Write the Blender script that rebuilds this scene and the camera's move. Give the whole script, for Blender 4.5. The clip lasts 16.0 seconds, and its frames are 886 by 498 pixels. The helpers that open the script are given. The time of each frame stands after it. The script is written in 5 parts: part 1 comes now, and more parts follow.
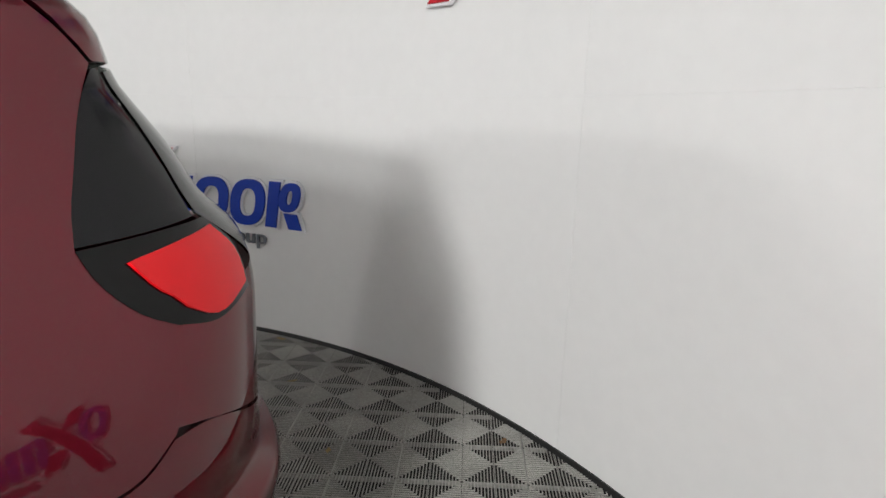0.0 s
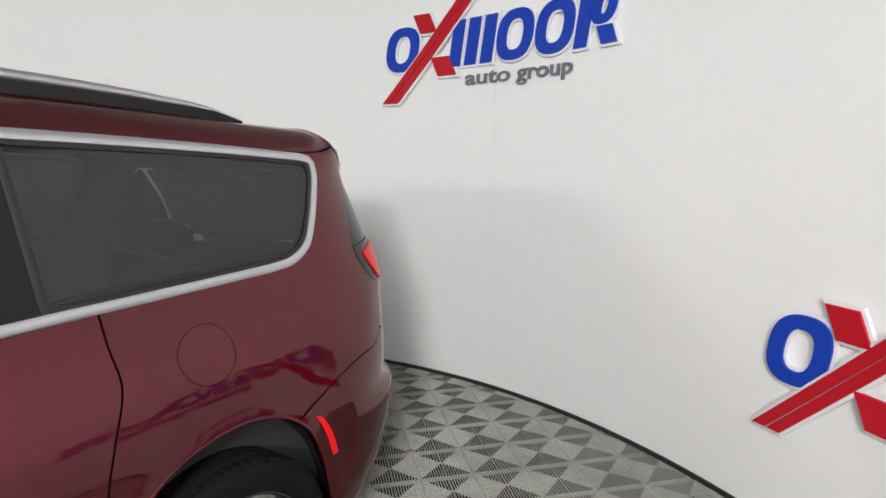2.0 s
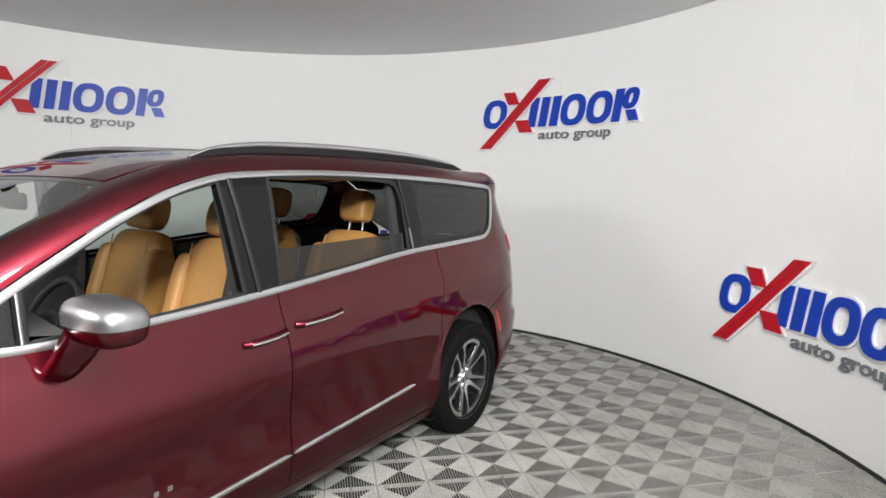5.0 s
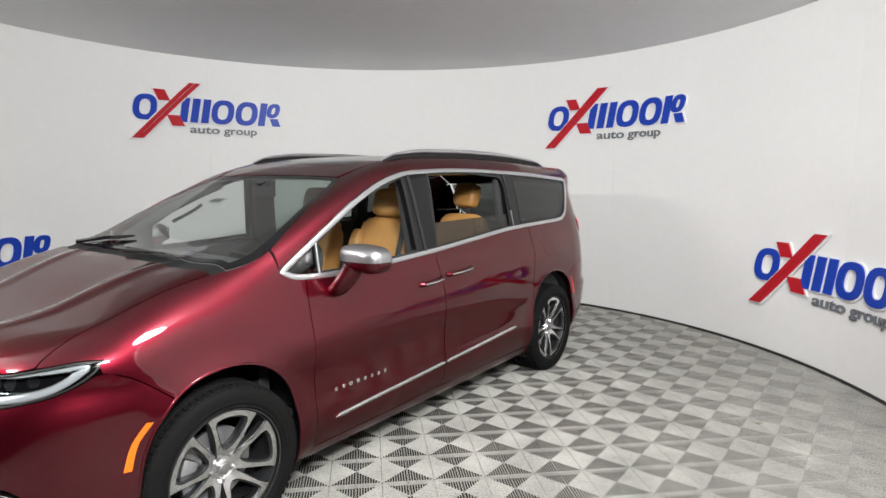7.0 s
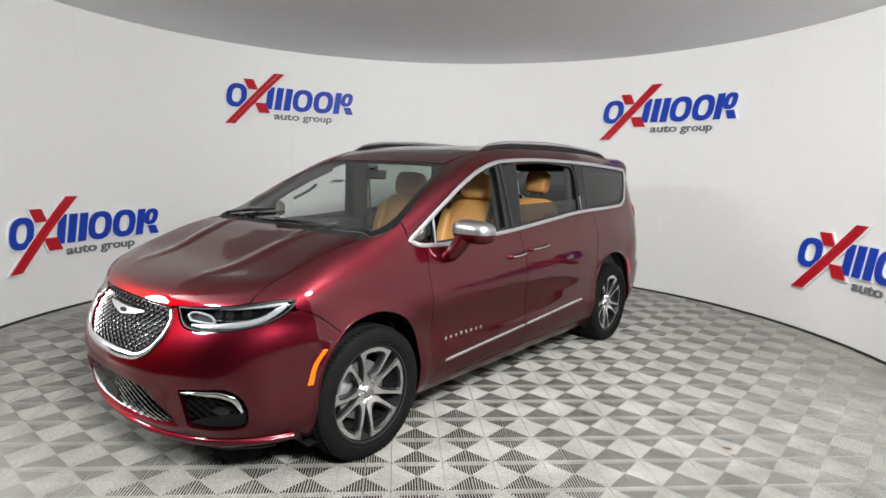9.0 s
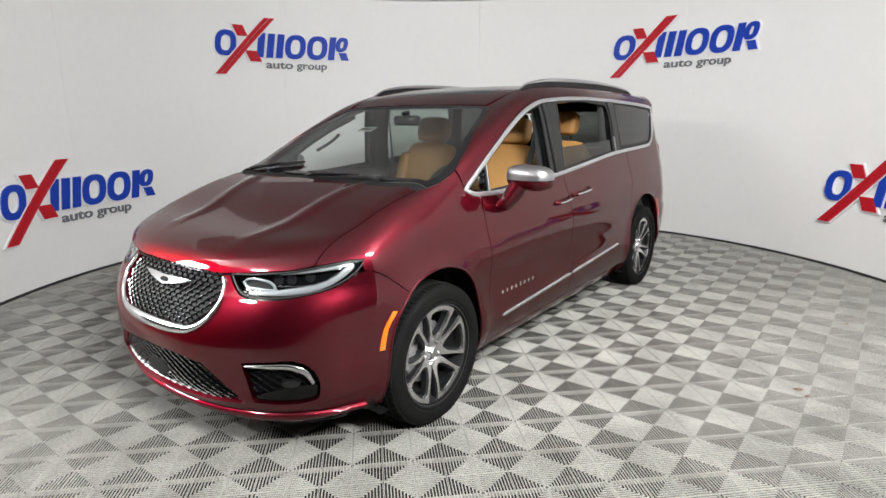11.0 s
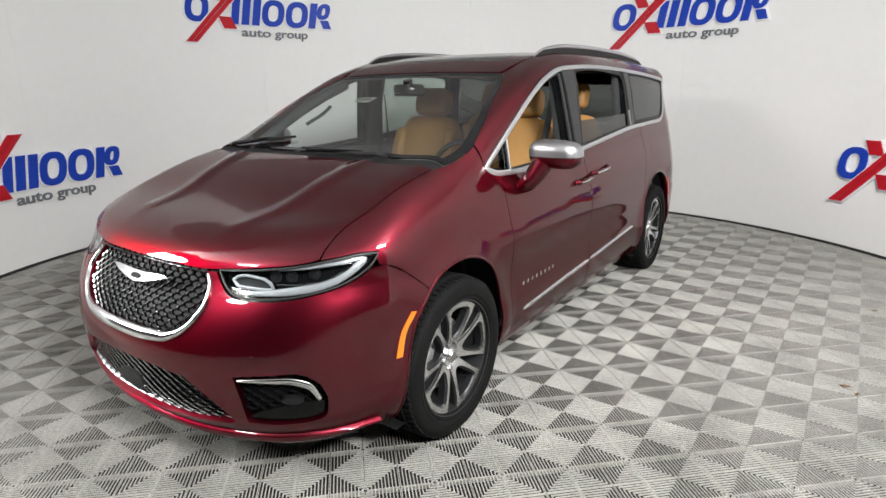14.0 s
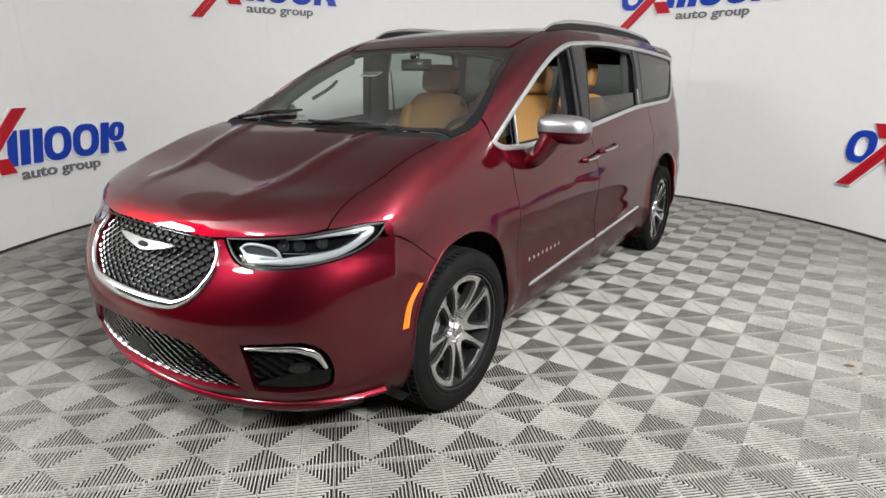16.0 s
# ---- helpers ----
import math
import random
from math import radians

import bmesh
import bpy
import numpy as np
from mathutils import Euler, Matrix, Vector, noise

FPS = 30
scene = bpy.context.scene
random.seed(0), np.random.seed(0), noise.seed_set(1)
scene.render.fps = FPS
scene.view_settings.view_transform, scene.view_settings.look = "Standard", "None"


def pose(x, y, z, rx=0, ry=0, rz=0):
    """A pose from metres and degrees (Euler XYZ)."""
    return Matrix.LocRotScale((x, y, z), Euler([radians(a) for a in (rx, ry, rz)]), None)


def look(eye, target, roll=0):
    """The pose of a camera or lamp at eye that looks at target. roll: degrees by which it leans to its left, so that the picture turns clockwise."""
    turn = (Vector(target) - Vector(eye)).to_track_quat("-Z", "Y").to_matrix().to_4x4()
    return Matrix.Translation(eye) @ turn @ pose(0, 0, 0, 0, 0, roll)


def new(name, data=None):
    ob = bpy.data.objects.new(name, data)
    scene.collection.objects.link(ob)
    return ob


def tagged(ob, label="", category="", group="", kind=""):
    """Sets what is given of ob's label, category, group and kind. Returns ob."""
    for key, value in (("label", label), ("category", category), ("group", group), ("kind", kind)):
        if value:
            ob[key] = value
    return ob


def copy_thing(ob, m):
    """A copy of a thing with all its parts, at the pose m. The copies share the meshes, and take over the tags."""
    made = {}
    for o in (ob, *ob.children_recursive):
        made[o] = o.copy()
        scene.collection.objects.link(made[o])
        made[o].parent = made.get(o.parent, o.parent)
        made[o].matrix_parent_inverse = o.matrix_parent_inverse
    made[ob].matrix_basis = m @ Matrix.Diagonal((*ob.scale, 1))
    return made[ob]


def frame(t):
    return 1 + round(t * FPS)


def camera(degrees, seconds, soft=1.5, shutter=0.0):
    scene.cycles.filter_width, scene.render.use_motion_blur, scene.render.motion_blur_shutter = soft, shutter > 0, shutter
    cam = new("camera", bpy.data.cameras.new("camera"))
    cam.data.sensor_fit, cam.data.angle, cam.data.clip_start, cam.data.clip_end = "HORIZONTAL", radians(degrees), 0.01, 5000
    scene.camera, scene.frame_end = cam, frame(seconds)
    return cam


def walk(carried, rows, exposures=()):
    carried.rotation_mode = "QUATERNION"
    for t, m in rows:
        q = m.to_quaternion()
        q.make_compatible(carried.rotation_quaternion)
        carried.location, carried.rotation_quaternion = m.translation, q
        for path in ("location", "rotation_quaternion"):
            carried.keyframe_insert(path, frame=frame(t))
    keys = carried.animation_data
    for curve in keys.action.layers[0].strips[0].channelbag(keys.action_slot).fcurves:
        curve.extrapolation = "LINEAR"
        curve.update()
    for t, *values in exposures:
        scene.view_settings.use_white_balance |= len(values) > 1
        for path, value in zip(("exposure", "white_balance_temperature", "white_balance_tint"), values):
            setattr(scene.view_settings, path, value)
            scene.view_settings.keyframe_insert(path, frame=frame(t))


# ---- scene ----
cam = camera(75.2, 16.0)
PATH = [
    (0, (1.856, 3.61, 1.496), (0.436, 4.944, 1.043), 1.4),
    (0.5, (2.024, 3.211, 1.537), (0.826, 4.752, 1.103), 3.4),
    (1, (2.191, 2.828, 1.591), (0.989, 4.382, 1.213), 0.6),
    (1.5, (2.191, 2.456, 1.568), (1.041, 4.058, 1.232), -1.3),
    (2, (2.297, 2.101, 1.602), (1.251, 3.779, 1.302), 0.1),
    (2.5, (2.449, 1.713, 1.625), (1.421, 3.406, 1.346), 1.1),
    (3, (2.526, 1.324, 1.598), (1.457, 2.991, 1.32), 0.5),
    (3.2, (2.575, 1.189, 1.577), (1.474, 2.841, 1.336), -0.1),
    (5.3, (2.903, -0.308, 1.638), (1.819, 1.357, 1.41), 1.3),
    (5.5, (2.966, -0.432, 1.634), (1.87, 1.224, 1.398), 1.0),
    (6, (3.068, -0.736, 1.604), (1.938, 0.898, 1.381), 0.6),
    (6.5, (3.117, -1.006, 1.61), (1.957, 0.604, 1.356), 0.7),
    (7, (3.119, -1.322, 1.606), (1.926, 0.265, 1.368), 0.3),
    (7.5, (3.23, -1.555, 1.615), (2.013, 0.011, 1.359), 0.9),
    (8, (3.321, -1.748, 1.604), (2.067, -0.211, 1.353), 1.1),
    (8.5, (3.308, -1.902, 1.61), (2.038, -0.384, 1.325), 1.1),
    (9, (3.182, -2.075, 1.606), (1.915, -0.554, 1.32), 1.6),
    (9.5, (3.124, -2.174, 1.582), (1.851, -0.662, 1.279), 1.2),
    (9.7, (3.071, -2.181, 1.585), (1.783, -0.687, 1.253), 0.6),
    (11.8, (2.511, -2.162, 1.551), (1.411, -0.57, 1.046), 0.2),
    (12, (2.483, -2.148, 1.561), (1.387, -0.558, 1.042), 0.7),
    (12.5, (2.398, -2.013, 1.543), (1.262, -0.449, 1.03), -0.3),
    (13, (2.336, -1.956, 1.535), (1.198, -0.399, 1.003), -1.9),
    (13.5, (2.289, -1.975, 1.527), (1.173, -0.401, 1.0), -1.6),
    (14, (2.282, -1.981, 1.513), (1.176, -0.4, 0.988), -0.4),
    (14.5, (2.289, -1.99, 1.501), (1.169, -0.422, 0.964), 0.1),
    (15, (2.287, -1.995, 1.484), (1.166, -0.436, 0.925), 0.4),
    (15.5, (2.283, -2.001, 1.466), (1.171, -0.439, 0.898), 0.4),
    (16, (2.273, -1.999, 1.463), (1.168, -0.435, 0.887), 0.2),
]
walk(cam, [(t, look(eye, target, roll)) for t, eye, target, roll in PATH])

from mathutils.geometry import delaunay_2d_cdt

# ---- light ----
world = bpy.data.worlds.new("hall")
scene.world = world
world.use_nodes = True
world.node_tree.nodes["Background"].inputs[0].default_value = (0.9, 0.95, 1.0, 1)
world.node_tree.nodes["Background"].inputs[1].default_value = 0.15


def softbox(name, eye, target, width, height, watts, tint=(1.0, 1.0, 0.985)):
    lamp = bpy.data.lights.new(name, "AREA")
    lamp.shape, lamp.size, lamp.size_y, lamp.energy, lamp.color = "ELLIPSE", width, height, watts, tint
    ob = new(name, lamp)
    ob.matrix_world = look(eye, target)
    return ob


softbox("front_lamp", (-0.9, -3.9, 2.98), (0.0, 2.5, 1.5), 0.8, 0.30, 40)
softbox("front_lamp", (3.95, -1.6, 3.02), (-0.9, 1.8, 1.2), 1.0, 0.6, 174)
# Unseen fill, added to brighten the van's flank and hood.
softbox("side_fill_lamp", (2.9, 0.4, 3.06), (0.9, 2.6, 0.4), 1.0, 0.6, 70)
# Unseen low lamp at the left, boosted and tilted up to fill ceiling and wall.
softbox("stand_fill_lamp", (-3.5, -2.9, 2.0), (-0.8, 1.6, 2.9), 1.6, 1.0, 225)
scene.view_settings.exposure = 0.92

# ---- materials ----


def material(name, base, rough=0.5, metal=0.0, coat=0.0, bump=0.0, scale=40.0, vary=0.0, vary_scale=3.0, spec=0.5, coat_rough=0.03, sheen=0.0, random_tint=0.0, placed=False):
    """A Principled surface with a stain-sized and a grain-sized variation."""
    m = bpy.data.materials.new(name)
    m.use_nodes = True
    n, l = m.node_tree.nodes, m.node_tree.links
    p = n["Principled BSDF"]
    p.inputs["Base Color"].default_value = (*base, 1)
    p.inputs["Roughness"].default_value, p.inputs["Metallic"].default_value = rough, metal
    p.inputs["Coat Weight"].default_value, p.inputs["Coat Roughness"].default_value = coat, coat_rough
    p.inputs["Specular IOR Level"].default_value = spec
    p.inputs["Sheen Weight"].default_value = sheen
    co = n.new("ShaderNodeTexCoord")
    place = n.new("ShaderNodeNewGeometry").outputs["Position"] if placed else co.outputs["Object"]
    if vary or random_tint:
        big, fine, add = n.new("ShaderNodeTexNoise"), n.new("ShaderNodeTexNoise"), n.new("ShaderNodeMath")
        big.inputs["Scale"].default_value, big.inputs["Detail"].default_value = vary_scale, 6
        fine.inputs["Scale"].default_value, fine.inputs["Detail"].default_value = vary_scale * 17, 3
        for t in (big, fine):
            l.new(place, t.inputs["Vector"])
        add.operation = "ADD"
        l.new(big.outputs[0], add.inputs[0])
        l.new(fine.outputs[0], add.inputs[1])
        span = n.new("ShaderNodeMapRange")
        span.inputs[1].default_value, span.inputs[2].default_value = 0.6, 1.4
        span.inputs[3].default_value, span.inputs[4].default_value = 1 - vary, 1 + vary
        l.new(add.outputs[0], span.inputs[0])
        mul = n.new("ShaderNodeVectorMath")
        mul.operation = "SCALE"
        mul.inputs[0].default_value = base
        l.new(span.outputs[0], mul.inputs["Scale"])
        last = mul.outputs[0]
        if random_tint:
            info, r2, m2 = n.new("ShaderNodeObjectInfo"), n.new("ShaderNodeMapRange"), n.new("ShaderNodeVectorMath")
            r2.inputs[3].default_value, r2.inputs[4].default_value = 1 - random_tint, 1 + random_tint
            l.new(info.outputs["Random"], r2.inputs[0])
            m2.operation = "SCALE"
            l.new(last, m2.inputs[0])
            l.new(r2.outputs[0], m2.inputs["Scale"])
            last = m2.outputs[0]
        l.new(last, p.inputs["Base Color"])
        rr = n.new("ShaderNodeMapRange")
        rr.inputs[1].default_value, rr.inputs[2].default_value = 0.3, 0.7
        rr.inputs[3].default_value, rr.inputs[4].default_value = max(0.0, rough - 0.5 * vary * rough), min(1.0, rough + 0.5 * vary * rough)
        l.new(big.outputs[0], rr.inputs[0])
        l.new(rr.outputs[0], p.inputs["Roughness"])
    if bump:
        t, b = n.new("ShaderNodeTexNoise"), n.new("ShaderNodeBump")
        t.inputs["Scale"].default_value, t.inputs["Detail"].default_value = scale, 4
        b.inputs["Strength"].default_value, b.inputs["Distance"].default_value = bump, 0.002
        l.new(co.outputs["Object"], t.inputs["Vector"])
        l.new(t.outputs[0], b.inputs["Height"])
        l.new(b.outputs[0], p.inputs["Normal"])
    return m


def pane_material(name, tint, gloss=0.05):
    """Thin glass: tinted, with a mirror reflection that grows towards grazing angles."""
    m = bpy.data.materials.new(name)
    m.use_nodes = True
    n, l = m.node_tree.nodes, m.node_tree.links
    n.remove(n["Principled BSDF"])
    t, g, mix, f = n.new("ShaderNodeBsdfTransparent"), n.new("ShaderNodeBsdfGlossy"), n.new("ShaderNodeMixShader"), n.new("ShaderNodeLayerWeight")
    t.inputs[0].default_value = (*tint, 1)
    g.inputs["Roughness"].default_value = 0.01
    f.inputs["Blend"].default_value = 0.5
    power, span = n.new("ShaderNodeMath"), n.new("ShaderNodeMath")
    power.operation, span.operation = "POWER", "MULTIPLY_ADD"
    power.inputs[1].default_value = 5.0
    span.inputs[1].default_value, span.inputs[2].default_value = 1 - gloss, gloss
    l.new(f.outputs["Facing"], power.inputs[0])
    l.new(power.outputs[0], span.inputs[0])
    l.new(span.outputs[0], mix.inputs[0])
    l.new(t.outputs[0], mix.inputs[1])
    l.new(g.outputs[0], mix.inputs[2])
    l.new(mix.outputs[0], n["Material Output"].inputs[0])
    return m


def paint_material():
    """Deep red metallic paint under clear coat, with fine flakes and a little orange peel."""
    m = material("red_metallic_paint", (0.135, 0.0078, 0.0175), 0.40, 1.0, 1.0, coat_rough=0.015)
    n, l = m.node_tree.nodes, m.node_tree.links
    p = n["Principled BSDF"]
    p.inputs["Specular Tint"].default_value = (0.36, 0.035, 0.08, 1)
    co, v, r = n.new("ShaderNodeTexCoord"), n.new("ShaderNodeTexVoronoi"), n.new("ShaderNodeMapRange")
    v.inputs["Scale"].default_value = 1500
    r.inputs[3].default_value, r.inputs[4].default_value = 0.36, 0.45
    l.new(co.outputs["Object"], v.inputs["Vector"])
    l.new(v.outputs["Color"], r.inputs[0])
    l.new(r.outputs[0], p.inputs["Roughness"])
    w, b = n.new("ShaderNodeTexNoise"), n.new("ShaderNodeBump")
    w.inputs["Scale"].default_value = 90
    b.inputs["Strength"].default_value, b.inputs["Distance"].default_value = 0.04, 0.001
    l.new(co.outputs["Object"], w.inputs["Vector"])
    l.new(w.outputs[0], b.inputs["Height"])
    l.new(b.outputs[0], p.inputs["Coat Normal"])
    return m


WALL = material("white_wall_paint", (0.85, 0.85, 0.84), 0.55, vary=0.02, vary_scale=0.8, bump=0.08, scale=120)
HALL = material("dark_hall_paint", (0.045, 0.045, 0.047), 0.8, vary=0.1, vary_scale=0.7)
CEIL = material("white_ceiling_paint", (0.80, 0.80, 0.81), 0.8, vary=0.03, vary_scale=0.7)
RIB = material("grey_floor_plastic", (0.375, 0.368, 0.340), 0.55, vary=0.34, vary_scale=4.0, placed=True, random_tint=0.07, bump=0.15, scale=200)
PIT = material("dark_subfloor", (0.009, 0.0088, 0.0085), 0.95, vary=0.3)
BASE = material("black_base_strip", (0.012, 0.012, 0.012), 0.6, vary=0.3)
BLUE = material("blue_sign_paint", (0.010, 0.050, 0.42), 0.35, coat=0.0, spec=0.3, vary=0.06)
RED = material("red_sign_paint", (0.48, 0.010, 0.020), 0.35, coat=0.0, spec=0.3, vary=0.06)
GREY = material("grey_sign_paint", (0.16, 0.17, 0.19), 0.4, vary=0.06)
WHITE = material("white_sign_backing", (0.85, 0.85, 0.87), 0.4, vary=0.02)
PAINT = paint_material()
CHROME = material("bright_chrome", (0.78, 0.78, 0.79), 0.12, 1.0, vary=0.04, vary_scale=8)
SATIN = material("satin_silver", (0.52, 0.52, 0.53), 0.34, 1.0, vary=0.05, vary_scale=8)
SILVER = material("anodised_silver_trim", (0.62, 0.62, 0.635), 0.36, 0.95, vary=0.04, vary_scale=8)
BLACK = material("gloss_black_trim", (0.007, 0.007, 0.008), 0.12, spec=0.28)
SMOKED = material("smoked_black_lens", (0.004, 0.004, 0.004), 0.12, spec=0.25)
MATT = material("matt_black_plastic", (0.008, 0.008, 0.0085), 0.6, spec=0.3, vary=0.15, vary_scale=9, bump=0.2, scale=400)
RUBBER = material("tyre_rubber", (0.0048, 0.0048, 0.0048), 0.80, spec=0.15, vary=0.25, vary_scale=9, bump=0.25, scale=300)
SEAL = material("black_rubber_seal", (0.010, 0.010, 0.010), 0.5)
LEATHER = material("tan_leather", (0.46, 0.235, 0.07), 0.48, vary=0.10, vary_scale=6, bump=0.35, scale=260)
TRIM = material("charcoal_interior_trim", (0.032, 0.033, 0.034), 0.7, vary=0.15, bump=0.2, scale=300)
# Lighter than the cabin trim: the windshield's pale reflection is put into this grey.
DASH = material("veiled_dashboard_skin", (0.12, 0.124, 0.120), 0.6, vary=0.12, bump=0.2, scale=300)
GUN = material("gunmetal_wheel_paint", (0.085, 0.087, 0.092), 0.38, 0.8, vary=0.05, vary_scale=12)
LINER = material("grey_headliner", (0.16, 0.16, 0.16), 0.9, bump=0.2, scale=500, vary=0.05)
MACHINED = material("machined_alloy", (0.82, 0.82, 0.83), 0.24, 1.0, vary=0.04, vary_scale=12)
POCKET = material("dark_grey_wheel_paint", (0.022, 0.0225, 0.024), 0.4, 0.5)
BRAKE = material("cast_brake_metal", (0.42, 0.42, 0.43), 0.45, 0.8, vary=0.12, vary_scale=14)
AMBER = material("amber_lens", (0.85, 0.16, 0.005), 0.2, coat=1.0)
REDLENS = material("red_lamp_lens", (0.80, 0.004, 0.010), 0.3, coat=0.0, spec=0.35)
LAMPGREY = material("pearl_grey_light_guide", (0.50, 0.52, 0.54), 0.25, 0.3, coat=1.0)
PAPER = material("white_paper", (0.75, 0.77, 0.75), 0.6)
GLASS = pane_material("clear_windscreen_glass", (0.80, 0.87, 0.84), 0.20)
CLEAR = pane_material("clear_lens", (0.9, 0.92, 0.93), 0.045)
TINT = pane_material("dark_privacy_glass", (0.105, 0.115, 0.108), 0.085)
FARGLASS = pane_material("light_tinted_glass", (0.50, 0.57, 0.53), 0.06)

# ---- the van's shape ----


def curve(t, pts):
    """A smooth curve through the (t, value) points, flat-ended, for arrays of t."""
    xs, ys = np.array([p[0] for p in pts], float), np.array([p[1] for p in pts], float)
    t = np.clip(np.asarray(t, float), xs[0], xs[-1])
    h, d = np.diff(xs), np.diff(ys) / np.diff(xs)
    m = np.empty_like(ys)
    m[0], m[-1] = d[0], d[-1]
    m[1:-1] = (d[:-1] * h[1:] + d[1:] * h[:-1]) / (h[:-1] + h[1:])
    i = np.clip(np.searchsorted(xs, t) - 1, 0, len(h) - 1)
    u = (t - xs[i]) / h[i]
    return ((2 * u**3 - 3 * u**2 + 1) * ys[i] + (u**3 - 2 * u**2 + u) * h[i] * m[i]
            + (3 * u**2 - 2 * u**3) * ys[i + 1] + (u**3 - u**2) * h[i] * m[i + 1])


def smax(a, b, k):
    """The larger of two, rounded over about k metres."""
    h = np.maximum(k - np.abs(a - b), 0) / k
    return np.maximum(a, b) + h * h * k / 4


def step(a, b, t):
    u = np.clip((np.asarray(t, float) - a) / (b - a), 0, 1)
    return u * u * (3 - 2 * u)


# The van stands with its front axle at y = 0, nose towards -y, and its centre line on x = 0.
SIDE = [(0.14, 0.863), (0.22, 0.926), (0.30, 0.965), (0.42, 0.985), (0.52, 0.976), (0.62, 0.973), (0.74, 0.976),
        (0.82, 0.966), (0.90, 0.949), (1.0, 0.928), (1.1, 0.902), (1.25, 0.876), (1.4, 0.850), (1.55, 0.822), (1.65, 0.795), (1.8, 0.715)]
TOP = [(-1.1, 0.727), (-0.9, 0.886), (-0.8, 0.94), (-0.65, 0.985), (-0.4, 1.035), (-0.1, 1.09), (0.14, 1.128), (0.26, 1.18), (0.5, 1.33),
       (0.8, 1.505), (1.05, 1.63), (1.25, 1.70), (1.45, 1.738), (1.75, 1.76), (2.1, 1.768), (2.8, 1.760), (3.4, 1.728), (3.8, 1.712), (4.05, 1.69), (4.4, 1.585)]
NOSE = [(0.12, -0.80), (0.2, -0.89), (0.3, -0.965), (0.42, -0.985), (0.55, -0.995), (0.65, -0.985), (0.8, -0.95), (0.9, -0.905), (1.0, -0.82), (1.3, -0.62)]
TAIL = [(0.15, 4.04), (0.3, 4.165), (0.45, 4.265), (0.58, 4.31), (0.645, 4.315), (0.685, 4.275), (0.80, 4.268), (0.95, 4.272), (1.15, 4.262), (1.35, 4.165), (1.55, 4.09), (1.65, 4.08), (1.75, 4.065)]


LIFT = [(-1.1, 0.0029), (-0.9, 0.0045), (-0.7, 0.0035), (-0.45, 0.0024), (-0.2, 0.0548), (0.1, 0.0913), (0.3, 0.0716), (0.55, 0.0386), (0.8, 0.0141), (1.05, 0.0050), (1.3, 0.0008), (1.6, 0)]


def body(x, y, z):
    """Below zero inside the van's outer skin, about in metres."""
    ax = np.abs(x)
    w = curve(z, SIDE)
    # the shoulder crease rises to the rear; below it the doors stand nearly upright
    rise = z - 0.885 - 0.058 * (y - 1.5)
    crease = np.where(rise > 0, np.clip(1 - rise / 0.20, 0, 1), step(-0.24, 0.0, rise))
    w = w + 0.019 * crease * step(0.05, 0.6, y) * step(3.75, 3.2, y) - 0.02 * step(0.9, 1.3, z) * (step(3.0, 4.2, y) + step(0.9, 0.0, y))
    arch = np.maximum(np.exp(-((np.hypot(y, z - 0.36) - 0.40) / 0.07) ** 2), np.exp(-((np.hypot(y - 3.089, z - 0.36) - 0.40) / 0.07) ** 2))
    w = w + 0.016 * arch * step(1.0, 0.8, z)
    side = ax - w
    ys = y + 0.090 * ax**2 * step(1.6, 0.0, y)
    crown = 0.02 - 0.0067 * step(0.6, -0.2, y)
    rib = 0.010 * np.exp(-((ax - 0.30 - 0.16 * (y + 0.9)) / 0.05) ** 2) * step(0.3, 0.0, y) * step(-0.85, -0.45, y)
    top = z - (curve(ys, TOP) - crown * (ax / 0.8) ** 2.2 + rib)
    top = (top - curve(y, LIFT)) * 0.86
    front = (curve(z, NOSE) + 0.282 * (ax / 0.88) ** 2.358) - y
    front = front * 0.85
    rear = y - (curve(z, TAIL) - 0.279 * (ax / 0.85) ** 2.8 - np.clip(1 - (ax / 0.72) ** 2, 0, 1) * (0.075 * step(1.20, 1.32, z) + 0.06 * step(1.35, 1.6, z)))
    k = 0.101 + 0.06 * step(0.9, 0.3, y)
    b = smax(smax(side, top, k), smax(front, rear * 0.9, 0.05), 0.319 - (0.319 - 0.160) * step(0.5, 0.2, y) * step(0.80, 0.95, z) - 0.10 * step(1.50, 1.64, z) * step(2.5, 3.2, y))
    return smax(b, 0.16 - z, 0.04)


def normal(p):
    e, out = 1e-3, []
    for i in range(3):
        d = np.zeros(3)
        d[i] = e
        a, b = p + d, p - d
        out.append(body(a[:, 0], a[:, 1], a[:, 2]) - body(b[:, 0], b[:, 1], b[:, 2]))
    n = np.stack(out, 1)
    return n / np.maximum(np.linalg.norm(n, axis=1, keepdims=True), 1e-9)


def onto(start, way, far=1.6):
    """The points where the rays from outside (start, along way) first meet the skin."""
    start, way = np.atleast_2d(np.asarray(start, float)), np.atleast_2d(np.asarray(way, float))
    way = way / np.linalg.norm(way, axis=1, keepdims=True) * np.ones_like(start)
    at = np.zeros(len(start))
    for _ in range(60):
        p = start + at[:, None] * way
        at = np.minimum(at + np.clip(body(p[:, 0], p[:, 1], p[:, 2]), -0.05, 0.3) * 0.7, far)
    return start + at[:, None] * way


